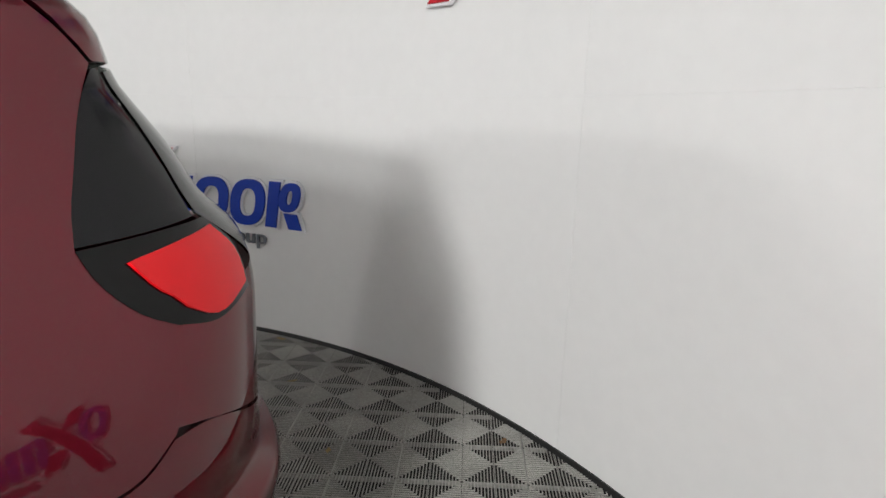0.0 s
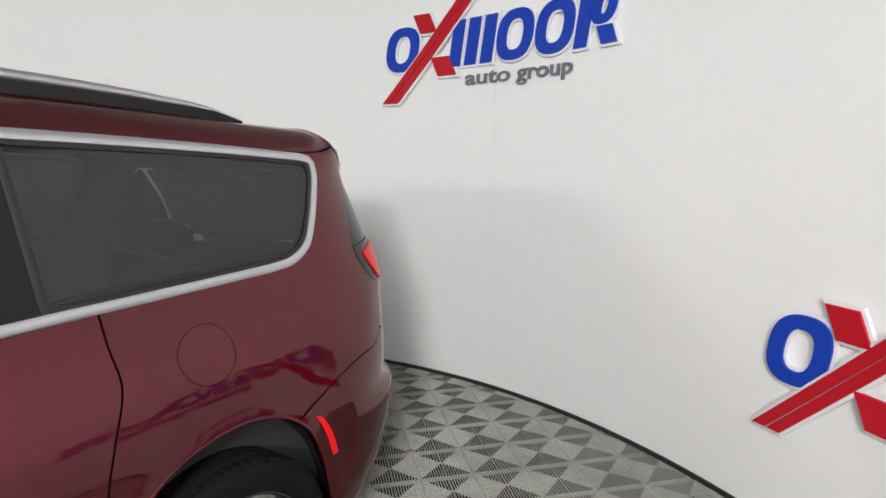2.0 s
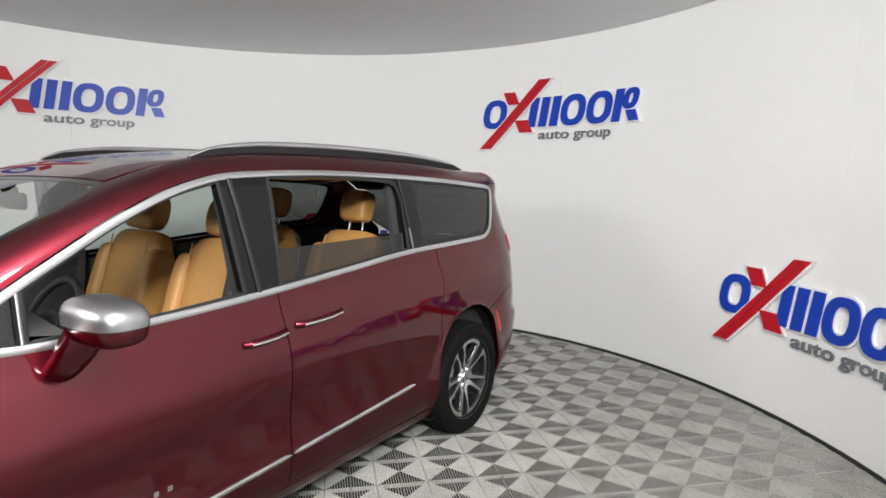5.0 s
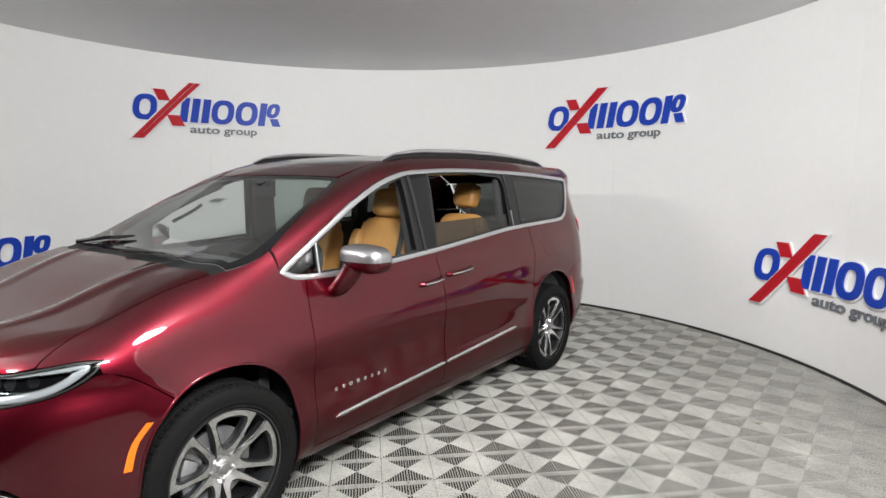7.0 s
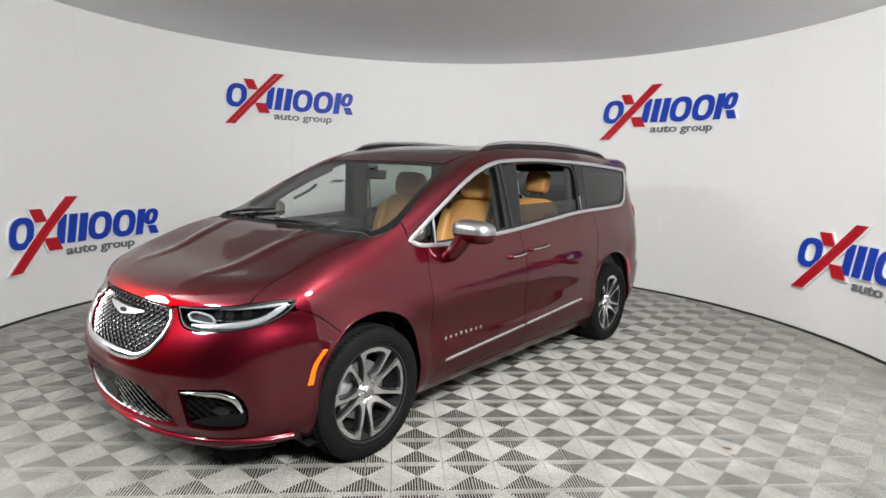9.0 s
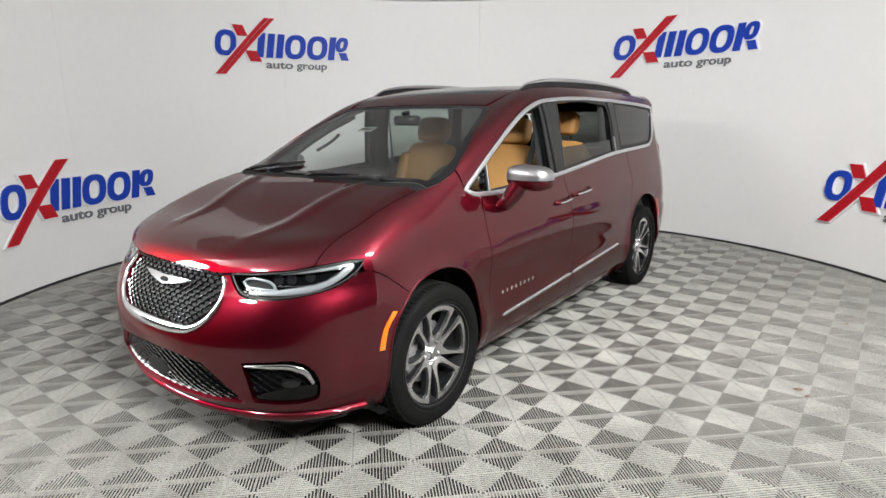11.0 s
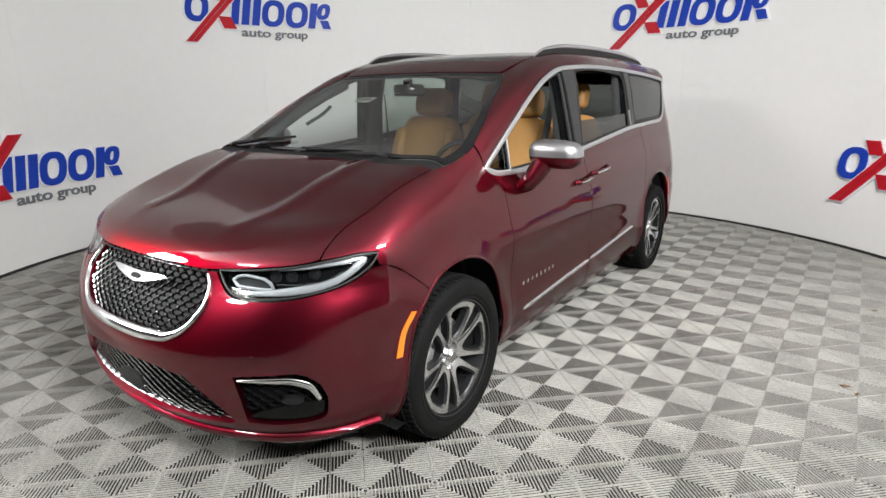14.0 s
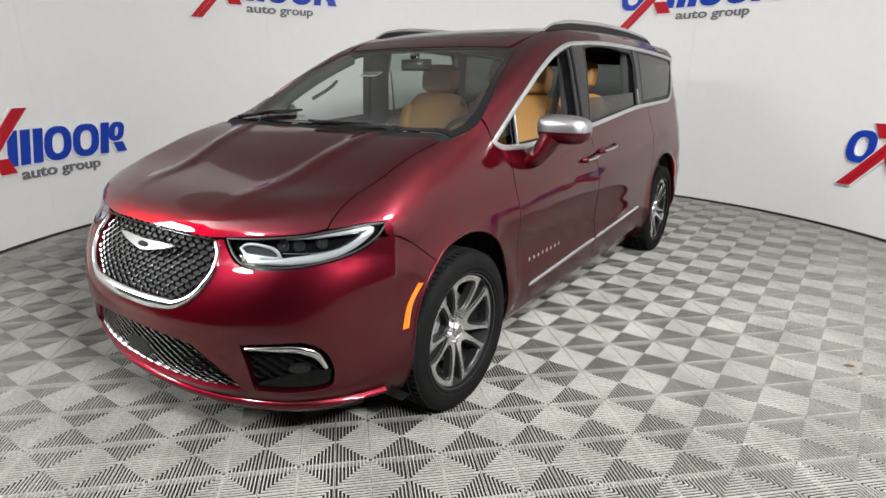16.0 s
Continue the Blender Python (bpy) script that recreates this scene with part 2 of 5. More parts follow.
# ---- mesh helpers ----


def mesh_object(name, verts, faces, mat, parent=None, label="", normals=None, smooth=False):
    me = bpy.data.meshes.new(name)
    me.from_pydata([tuple(v) for v in verts], [], [tuple(int(i) for i in q) for q in faces])
    me.materials.append(mat)
    if smooth or normals is not None:
        me.polygons.foreach_set("use_smooth", [True] * len(me.polygons))
    if normals is not None:
        me.normals_split_custom_set_from_vertices([tuple(v) for v in normals])
    ob = new(name, me)
    ob.parent = parent
    if label:
        ob["label"] = label
    return ob


def part(name, bm, mat, parent, label="", smooth=True, angle=0.7):
    """Links a bmesh as one mesh object under a thing or a part."""
    me = bpy.data.meshes.new(name)
    bmesh.ops.recalc_face_normals(bm, faces=bm.faces)
    for e in bm.edges:
        e.smooth = len(e.link_faces) == 2 and e.calc_face_angle(0) < angle
    for q in bm.faces:
        q.smooth = smooth
    bm.to_mesh(me)
    bm.free()
    me.materials.append(mat)
    ob = new(name, me)
    ob.parent = parent
    if label:
        ob["label"] = label
    return ob


def thing(name, label, category, group="", kind=""):
    return tagged(new(name), label, category, group, kind)


def run(pts, gap=0.025):
    """A smooth open curve through the points, as many rows of numbers, at about even spacing."""
    p = np.array(pts, float)
    if len(p) == 2:
        k = max(2, int(np.linalg.norm(p[1] - p[0]) / gap) + 1)
        return p[0] + (p[1] - p[0]) * np.linspace(0, 1, k)[:, None]
    s = np.concatenate([[0], np.cumsum(np.linalg.norm(np.diff(p, axis=0), axis=1))])
    k = max(3, int(s[-1] / gap) + 1)
    u = np.linspace(0, s[-1], k)
    return np.stack([curve(u, list(zip(s, p[:, i]))) for i in range(p.shape[1])], 1)


def outline(*runs, gap=0.025):
    """A closed outline of smooth runs that join at corners; a run's end is the next one's start."""
    out = [run(r, gap)[:-1] for r in runs]
    return np.concatenate(out)


def inside(p, poly):
    x, y = p[:, 0][:, None], p[:, 1][:, None]
    a, b = poly, np.roll(poly, -1, 0)
    cross = ((a[:, 1] > y) != (b[:, 1] > y)) & (x < (b[:, 0] - a[:, 0]) * (y - a[:, 1]) / np.where(b[:, 1] == a[:, 1], 1e-12, b[:, 1] - a[:, 1]) + a[:, 0])
    return cross.sum(1) % 2 == 1


def shrink(poly, d):
    """The outline moved inwards by d (outwards where d is negative)."""
    area = np.sum(poly[:, 0] * np.roll(poly[:, 1], -1) - np.roll(poly[:, 0], -1) * poly[:, 1])
    e = np.roll(poly, -1, 0) - poly
    e = e / np.maximum(np.linalg.norm(e, axis=1, keepdims=True), 1e-9)
    n = np.stack([-e[:, 1], e[:, 0]], 1) * (1 if area > 0 else -1)
    m = n + np.roll(n, 1, 0)
    m = m / np.maximum(np.linalg.norm(m, axis=1, keepdims=True), 0.4)
    c = np.maximum((m * n).sum(1, keepdims=True), 0.5)
    return poly + m / c * d


def fill(poly, holes=(), grid=0.035):
    """Triangles over an outline with holes: points, faces, and the loops of the rims."""
    loops, pts, edges = [poly, *holes], [], []
    rims = []
    for lp in loops:
        k = len(pts)
        pts += [tuple(q) for q in lp]
        rims.append(list(range(k, k + len(lp))))
        edges += [(k + i, k + (i + 1) % len(lp)) for i in range(len(lp))]
    lo, hi = poly.min(0), poly.max(0)
    gx, gy = np.meshgrid(np.arange(lo[0], hi[0], grid), np.arange(lo[1], hi[1], grid * 0.87))
    gx = gx + (np.arange(gx.shape[0]) % 2)[:, None] * grid / 2
    g = np.stack([gx.ravel(), gy.ravel()], 1)
    if len(g):
        keep = inside(g, poly)
        for h in holes:
            keep &= ~inside(g, h)
        rim = np.concatenate(loops)
        near = np.full(len(g), 9.0)
        for i in range(0, len(g), 400):
            near[i:i + 400] = np.linalg.norm(g[i:i + 400, None] - rim[None], axis=2).min(1)
        pts += [tuple(q) for q in g[keep & (near > grid * 0.5)]]
    from_cdt = delaunay_2d_cdt([Vector(q) for q in pts], edges, [], 0, 1e-7)
    v = np.array([tuple(q) for q in from_cdt[0]])
    faces = [tuple(q) for q in from_cdt[2]]
    mid = np.array([v[list(q)].mean(0) for q in faces])
    keep = inside(mid, poly)
    for h in holes:
        keep &= ~inside(mid, h)
    faces = [q for q, k in zip(faces, keep) if k]
    first = {}
    for i, src in enumerate(from_cdt[3]):
        for j in src:
            first[j] = i
    return v, faces, [[first[i] for i in rim] for rim in rims]

# ---- views from which the van's skin is laid out ----


def flat_view(right, up, way, back):
    right, up, way = (np.array(q, float) for q in (right, up, way))

    def drop(p):
        p = np.asarray(p, float)
        return np.stack([p @ right, p @ up], 1)

    def rays(q):
        s = q[:, :1] * right + q[:, 1:2] * up - way * back
        return s, np.tile(way, (len(q), 1))
    return drop, rays


def round_view(axis, facing):
    """Round an upright axis on the centre line: (arc on a metre's radius, height)."""
    def drop(p):
        p = np.asarray(p, float)
        return np.stack([np.arctan2(p[:, 0], facing * (p[:, 1] - axis)), p[:, 2]], 1)

    def rays(q):
        d = np.stack([np.sin(q[:, 0]), facing * np.cos(q[:, 0]), 0 * q[:, 0]], 1)
        s = d * 2.3
        s[:, 1] += axis
        s[:, 2] = q[:, 1]
        return s, -d
    return drop, rays


FLANK = flat_view((0, 1, 0), (0, 0, 1), (-1, 0, 0), 1.6)
ABOVE = flat_view((1, 0, 0), (0, 1, 0), (0, 0, -1), 2.3)
SLANT = flat_view((0, 1, 0), (-0.7071, 0, 0.7071), (-0.7071, 0, -0.7071), 2.6)
SCREEN = flat_view((1, 0, 0), (0, 0.835, 0.55), (0, 0.55, -0.835), 2.6)
FRONT = round_view(0.3, -1)
REAR = round_view(3.0, 1)


def mirrored(p):
    return np.asarray(p, float) * np.array([-1, 1, 1])


def both(p):
    """An outline's left half, from the centre line round to the centre line, closed with its mirror image."""
    p = np.asarray(p, float)
    return np.concatenate([p, mirrored(p)[::-1][1:-1]]) if abs(p[0][0]) < 1e-6 and abs(p[-1][0]) < 1e-6 else np.concatenate([p, mirrored(p)[::-1]])


def skin(poly, view, holes=(), lift=0.0, depth=0.014, gap=0.0008, grid=0.035, flat=False):
    """A panel of the van's skin over the outline (in 3D, or already laid out in the view), with its rims turned in: points, faces, normals."""
    lay = lambda q: np.asarray(q, float) if np.shape(q)[1] == 2 else view[0](q)
    p2 = shrink(lay(poly), gap)
    h2 = [shrink(lay(h), -gap) for h in holes]
    v2, faces, rims = fill(p2, h2, grid)
    v = onto(*view[1](v2), far=4.0)
    n = normal(v)
    v = v + n * lift
    e1, e2 = v[faces[0][1]] - v[faces[0][0]], v[faces[0][2]] - v[faces[0][0]]
    if np.dot(np.cross(e1, e2), n[faces[0][0]]) < 0:
        faces = [q[::-1] for q in faces]
    verts, norms, out = [*v], [*n], list(faces)
    for k, rim in enumerate(rims):
        a = v[rim]
        t = np.roll(a, -1, 0) - np.roll(a, 1, 0)
        t = t / np.maximum(np.linalg.norm(t, axis=1, keepdims=True), 1e-9)
        b = np.cross(t, n[rim])
        c = np.roll(rim, -1)
        mid = v[rim].mean(0)
        sign = 1 if np.sum((a - mid) * b) > 0 else -1
        b = b * sign * (1 if k == 0 else -1)
        i0, m = len(verts), len(rim)
        inner = a - n[rim] * depth
        edge = (b + n[rim]) / np.sqrt(2)
        verts += [*(a + 0), *inner]
        norms += [*b, *b]
        for j in range(m):
            j2 = (j + 1) % m
            q = (i0 + j, i0 + m + j, i0 + m + j2, i0 + j2)
            e1, e2 = verts[q[1]] - verts[q[0]], verts[q[3]] - verts[q[0]]
            if np.dot(np.cross(e1, e2), b[j]) < 0:
                q = q[::-1]
            out.append(q)
    return np.array(verts), out, np.array(norms)


def panel(name, poly, view, mat, parent, holes=(), label="", sides=(1,), **more):
    v, faces, n = skin(poly, view, holes, **more)
    made = []
    for s in sides:
        if s > 0:
            made.append(mesh_object(name, v, faces, mat, parent, label, n))
        else:
            made.append(mesh_object(name, mirrored(v), [q[::-1] for q in faces], mat, parent, label, mirrored(n)))
    return made


def band(name, pts, view, mat, parent, width, proud, closed=False, label="", sides=(1,), lift=0.0, taper=0.0, gap=0.02, sunk=0.006):
    """A strip with a rounded back along a path on the skin. width: one number, or one at each given point."""
    p = run(pts, gap) if not closed else np.asarray(pts, float)
    q = view[0](p) if p.shape[1] == 3 else p
    a = onto(*view[1](q), far=4.0)
    n = normal(a)
    if closed:
        t = np.roll(a, -1, 0) - np.roll(a, 1, 0)
    else:
        t = np.gradient(a, axis=0)
    t = t / np.maximum(np.linalg.norm(t, axis=1, keepdims=True), 1e-9)
    b = np.cross(n, t)
    k = len(a)
    w = np.full(k, float(width)) if np.isscalar(width) else np.interp(np.linspace(0, 1, k), np.linspace(0, 1, len(width)), width)
    if taper and not closed:
        w = w * np.clip(np.minimum(np.arange(k), np.arange(k)[::-1]) / max(1, taper / gap) + 0.15, 0, 1)
    prof = [(-0.5, -sunk), (-0.5, proud * 0.35), (-0.36, proud * 0.85), (0, proud), (0.36, proud * 0.85), (0.5, proud * 0.35), (0.5, -sunk)]
    rows = [a + b * (w * x)[:, None] + n * (h + lift) for x, h in prof]
    v = np.concatenate(rows)
    faces = []
    for r in range(len(prof) - 1):
        for j in range(k if closed else k - 1):
            j2 = (j + 1) % k
            faces.append((r * k + j, r * k + j2, (r + 1) * k + j2, (r + 1) * k + j))
    if not closed:
        faces += [tuple(r * k for r in range(len(prof))), tuple(r * k + k - 1 for r in range(len(prof)))[::-1]]
    e = np.cross(v[faces[0][1]] - v[faces[0][0]], v[faces[0][3]] - v[faces[0][0]])
    for s in sides:
        bm = bmesh.new()
        vs = [bm.verts.new(x if s > 0 else mirrored(x)) for x in v]
        for f in faces:
            try:
                bm.faces.new([vs[i] for i in f])
            except ValueError:
                pass
        made = part(name, bm, mat, parent, label, angle=0.9)
    return made


def box(bm, lo, hi, bevel=0.0, segments=2, m=None):
    got = bmesh.ops.create_cube(bm, size=1)["verts"]
    lo, hi = Vector(lo), Vector(hi)
    for v in got:
        v.co = Vector([lo[i] + (v.co[i] + 0.5) * (hi[i] - lo[i]) for i in range(3)])
    if bevel:
        bmesh.ops.bevel(bm, geom=list({e for v in got for e in v.link_edges}), offset=bevel, segments=segments, profile=0.6, affect="EDGES")
        got = [v for v in bm.verts if v.is_valid and v not in ()]
    if m is not None:
        bmesh.ops.transform(bm, matrix=m, verts=got)
    return bm


def tube(pts, radius, sides=10, closed=False, flatten=1.0):
    """A round bar along points, as a bmesh."""
    p = np.array(pts, float)
    k = len(p)
    t = (np.roll(p, -1, 0) - np.roll(p, 1, 0)) if closed else np.gradient(p, axis=0)
    t = t / np.maximum(np.linalg.norm(t, axis=1, keepdims=True), 1e-9)
    up = np.array([0.13, 0.2, 0.97])
    a = np.cross(t, up)
    a = a / np.maximum(np.linalg.norm(a, axis=1, keepdims=True), 1e-9)
    b = np.cross(a, t)
    r = np.full(k, radius) if np.isscalar(radius) else np.interp(np.linspace(0, 1, k), np.linspace(0, 1, len(radius)), radius)
    bm = bmesh.new()
    rings = []
    for i in range(k):
        rings.append([bm.verts.new(p[i] + r[i] * (a[i] * math.cos(q) + b[i] * math.sin(q) * flatten)) for q in (2 * math.pi * j / sides for j in range(sides))])
    for i in range(k if closed else k - 1):
        x, y = rings[i], rings[(i + 1) % k]
        for j in range(sides):
            bm.faces.new((x[j], x[(j + 1) % sides], y[(j + 1) % sides], y[j]))
    if not closed:
        bm.faces.new(rings[0])
        bm.faces.new(rings[-1])
    return bm


def lathe(profile, steps=64):
    """A turned body round the x axis from (x, radius) pairs."""
    bm = bmesh.new()
    rings = [[bm.verts.new((x, r * math.cos(q), r * math.sin(q))) for q in (2 * math.pi * j / steps for j in range(steps))] for x, r in profile]
    for a, b in zip(rings, rings[1:]):
        for j in range(steps):
            bm.faces.new((a[j], a[(j + 1) % steps], b[(j + 1) % steps], b[j]))
    return bm


def slab(poly, thick, place, grid=0.1, holes=(), bevel=0.0):
    """A flat shape with thickness; place turns (a, b, depth) rows into the world. Front face at depth 0."""
    v2, faces, rims = fill(np.asarray(poly, float), [np.asarray(h, float) for h in holes], grid)
    k = len(v2)
    front = np.column_stack([v2, np.zeros(k)])
    back = np.column_stack([v2, np.full(k, thick)])
    pts = place(np.concatenate([front, back]))
    bm = bmesh.new()
    vs = [bm.verts.new(q) for q in pts]
    for f in faces:
        bm.faces.new([vs[i] for i in f])
        bm.faces.new([vs[i + k] for i in f[::-1]])
    for rim in rims:
        for i, j in zip(rim, rim[1:] + rim[:1]):
            try:
                bm.faces.new((vs[i], vs[j], vs[j + k], vs[i + k]))
            except ValueError:
                pass
    return bm


# ---- the hall ----
CX, CY, RADIUS, HIGH = -0.075, 1.675, 3.99, 3.13


def on_wall(angle, z, out=0.0):
    """The place on the round wall at an angle (degrees), height z, and distance into the hall."""
    a = np.radians(angle)
    return np.stack([CX + (RADIUS - out) * np.cos(a), CY + (RADIUS - out) * np.sin(a), np.asarray(z, float) + 0 * a], -1)


JOINT = 1.585  # height of the level joint between the boards


def wall_panel(name, a0, a1):
    bm = bmesh.new()
    k = 24
    rows = []
    for z, out in ((0.0, 0.0), (JOINT - 0.0012, 0.0), (JOINT, -0.0015), (JOINT + 0.0012, 0.0), (HIGH, 0.0), (HIGH, -0.12), (0.0, -0.12)):
        rows.append([bm.verts.new(on_wall(a0 + (a1 - a0) * i / k, z, out)) for i in range(k + 1)])
    for p, q in zip(rows, rows[1:]):
        for i in range(k):
            bm.faces.new((p[i], p[i + 1], q[i + 1], q[i]))
    for i in (0, k):
        bm.faces.new([r[i] for r in rows])
    ob = part(name, bm, WALL, None, angle=0.3)
    return tagged(ob, "smooth white painted curved wall panel with narrow joints", "wall", "curved wall panels", "structure")


SEAMS = [241.5, 201.5, 161.8, 121.7, 81.6, 40.6, 2.0, -17.0]
for i, (a, b) in enumerate(zip(SEAMS, SEAMS[1:])):
    wall_panel("wall_%d" % (i + 1), a - 0.011, b + 0.011)

bm = bmesh.new()
k = 160
rows = [[bm.verts.new(on_wall(-17.0 + (241.5 + 17.0) * i / k, z, out)) for i in range(k + 1)] for z, out in ((-0.02, 0.016), (0.016, 0.016), (0.022, 0.011), (0.022, 0.001))]
for a, b in zip(rows, rows[1:]):
    for i in range(k):
        bm.faces.new((a[i], a[i + 1], b[i + 1], b[i]))
tagged(part("baseboard", bm, BASE, None), "thin black strip along the foot of the curved wall", "baseboard", kind="structure")

bm = bmesh.new()
ring = [bm.verts.new((CX + 5.75 * math.cos(q), CY + 5.75 * math.sin(q), z)) for z in (HIGH + 0.003, HIGH + 0.12) for q in (2 * math.pi * j / 128 for j in range(128))]
bm.faces.new(ring[:128])
bm.faces.new(ring[128:])
for j in range(128):
    bm.faces.new((ring[j], ring[(j + 1) % 128], ring[128 + (j + 1) % 128], ring[128 + j]))
tagged(part("ceiling", bm, CEIL, None), "flat pale grey ceiling over the round hall", "ceiling", kind="structure")

# Plain hall beyond the opening of the curved wall
bm = bmesh.new()
box(bm, (-7.2, -16.2, 0), (7.2, -16.0, 4.2))
tagged(part("wall_south", bm, HALL, None), "plain dark wall of the hall beyond the opening", "wall", kind="structure")
for name, x in (("wall_west", -7.3), ("wall_east", 7.3)):
    bm = bmesh.new()
    box(bm, (x - 0.1, -16.0, 0), (x + 0.1, 7.2, 4.2))
    tagged(part(name, bm, HALL, None), "plain dark side wall of the hall", "wall", kind="structure")
bm = bmesh.new()
box(bm, (-7.2, 7.0, 0), (7.2, 7.2, 4.2))
tagged(part("wall_north", bm, HALL, None), "plain dark wall behind the curved backdrop", "wall", kind="structure")
bm = bmesh.new()
box(bm, (-7.4, -16.2, 4.2), (7.4, 7.2, 4.3))
tagged(part("ceiling_hall", bm, HALL, None), "plain dark ceiling of the outer hall", "ceiling", kind="structure")
bm = bmesh.new()
box(bm, (-7.4, -16.2, -0.2), (7.4, 7.2, -0.024))
tagged(part("ground", bm, PIT, None), "dark floor slab under the ribbed tiles", "floor", kind="structure")

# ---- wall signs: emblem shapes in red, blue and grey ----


def ring_shape(u0, u1, v0, v1, thick, lean=0.06):
    q = np.linspace(0, 2 * np.pi, 37)[:-1]
    sx, sy = np.cos(q), np.sin(q)
    e = 0.8
    sx, sy = np.sign(sx) * np.abs(sx) ** e, np.sign(sy) * np.abs(sy) ** e
    cu, cv, a, b = (u0 + u1) / 2, (v0 + v1) / 2, (u1 - u0) / 2, (v1 - v0) / 2
    o = np.stack([cu + a * sx, cv + b * sy], 1)
    i = np.stack([cu + (a - thick) * sx, cv + (b - thick * 0.85) * sy], 1)
    for w in (o, i):
        w[:, 0] += lean * (w[:, 1] - cv) / max(b, 1e-6) * 0.4
    return o, [i]


def bar_shape(p, q, wp, wq):
    """A straight bar between two points with level ends, of the given level widths."""
    return np.array([(p[0] - wp / 2, p[1]), (p[0] + wp / 2, p[1]), (q[0] + wq / 2, q[1]), (q[0] - wq / 2, q[1])])


def dense(poly, gap=0.05):
    out = []
    for a, b in zip(poly, np.roll(poly, -1, 0)):
        k = max(1, int(np.linalg.norm(b - a) / gap))
        out += [a + (b - a) * i / k for i in range(k)]
    return np.array(out)


def wall_sign(angle, low, label):
    sign = thing("wall_sign", label, "sign", "wall signs")

    def at(depth):
        def place(q):
            u = q[:, 0] + 0.04 * np.maximum(q[:, 0] - 0.5, 0)
            return on_wall(angle - np.degrees(u / RADIUS), low + q[:, 1], depth - q[:, 2])
        return place

    def piece(name, poly, holes, mat, what, front=0.038):
        poly = dense(np.asarray(poly, float))
        part(name, slab(poly, 0.012, at(front), 0.07, holes), mat, sign, what, angle=0.5)
        back = shrink(poly, -0.014)
        inner = [shrink(h, 0.012) for h in holes]
        part("backing", slab(back, 0.020, at(front - 0.0125), 0.09, inner), WHITE, sign, "white acrylic backing", angle=0.5)

    lo, hi, lean = 0.225, 0.525, 0.05
    for u0, u1 in ((-0.02, 0.255), (0.895, 1.165), (1.185, 1.455)):
        o, h = ring_shape(u0, u1, lo - 0.004, hi + 0.004, 0.072)
        piece("ring", o, h, BLUE, "blue glossy ring")
    for u in (0.575, 0.70, 0.825):
        piece("bar", bar_shape((u - 0.02, lo), (u + 0.03, hi), 0.088, 0.088), [], BLUE, "blue glossy slanted bar")
    piece("bar", bar_shape((1.495, lo), (1.545, hi), 0.085, 0.085), [], BLUE, "blue glossy slanted bar")
    o, h = ring_shape(1.575, 1.735, 0.335, hi, 0.058)
    piece("ring", o, h, BLUE, "small blue glossy ring")
    piece("bar", bar_shape((1.69, lo), (1.655, 0.325), 0.1, 0.1), [], BLUE, "short blue glossy bar")
    # the two crossing strokes; the rising one is split by a thin white line
    d = np.array((0.70, 0.71)) / np.hypot(0.70, 0.71)
    for off in (-0.048, 0.030):
        a, b = np.array((0.02 + off * 0.9, 0.0)), np.array((0.715 + off * 0.9, 0.71))
        piece("stroke", bar_shape(a, b, 0.064, 0.064), [], RED, "red glossy rising stroke", front=0.052)
    piece("stroke", bar_shape((0.285, 0.60), (0.345, 0.47), 0.135, 0.135), [], RED, "red glossy falling stroke", front=0.044)
    piece("stroke", bar_shape((0.50, 0.17), (0.44, 0.30), 0.15, 0.15), [], RED, "red glossy falling stroke", front=0.044)
    # the small grey line of words
    for word, u0, u1 in (("auto", 0.635, 0.985), ("group", 1.035, 1.44)):
        text = bpy.data.curves.new("lettering", "FONT")
        text.body, text.size, text.offset, text.extrude = word, 0.135, 0.0022, 0.005
        source = bpy.data.objects.new("lettering", text)
        me = bpy.data.meshes.new_from_object(source)
        bpy.data.objects.remove(source)
        bpy.data.curves.remove(text)
        q = np.array([tuple(w.co) for w in me.vertices])
        low_x, high_x = q[:, 0].min(), q[:, 0].max()
        q[:, 0] = u0 + (q[:, 0] - low_x) / (high_x - low_x) * (u1 - u0) + 0.06 * q[:, 1]
        q[:, 1] += 0.098
        for w, p in zip(me.vertices, at(0.016)(q * np.array([1, 1, -1]))):
            w.co = p
        me.materials.append(GREY)
        ob = new("lettering", me)
        ob.parent = sign
        ob["label"] = "small grey raised lettering"
    return sign


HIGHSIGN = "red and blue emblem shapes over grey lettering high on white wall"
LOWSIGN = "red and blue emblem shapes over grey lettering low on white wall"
for angle, low, label in ((174.5, 2.09, HIGHSIGN), (94.2, 2.025, HIGHSIGN), (214.5, 0.475, LOWSIGN), (135.0, 0.53, LOWSIGN), (54.2, 0.458, LOWSIGN)):
    wall_sign(angle, low, label)

# ---- the minivan ----
van = thing("minivan", "deep red metallic minivan with chrome trim parked on grey tiles", "car")
van.location = (0, 0.012, 0.017)
BOTH = (1, -1)


# wheel arch edges, rear foot over the top to the front foot
ARCH_F = [(0.385, 0.195), (0.375, 0.30), (0.355, 0.50), (0.30, 0.655), (0.20, 0.755), (0.08, 0.798), (-0.06, 0.80), (-0.18, 0.768), (-0.232, 0.735), (-0.275, 0.69), (-0.335, 0.61), (-0.375, 0.50), (-0.395, 0.38), (-0.40, 0.215)]
ARCH_R = [(3.46, 0.21), (3.455, 0.42), (3.43, 0.58), (3.38, 0.70), (3.33, 0.758), (3.25, 0.805), (3.15, 0.832), (3.0, 0.828), (2.87, 0.785), (2.76, 0.69), (2.712, 0.60), (2.69, 0.52), (2.665, 0.35), (2.66, 0.20)]


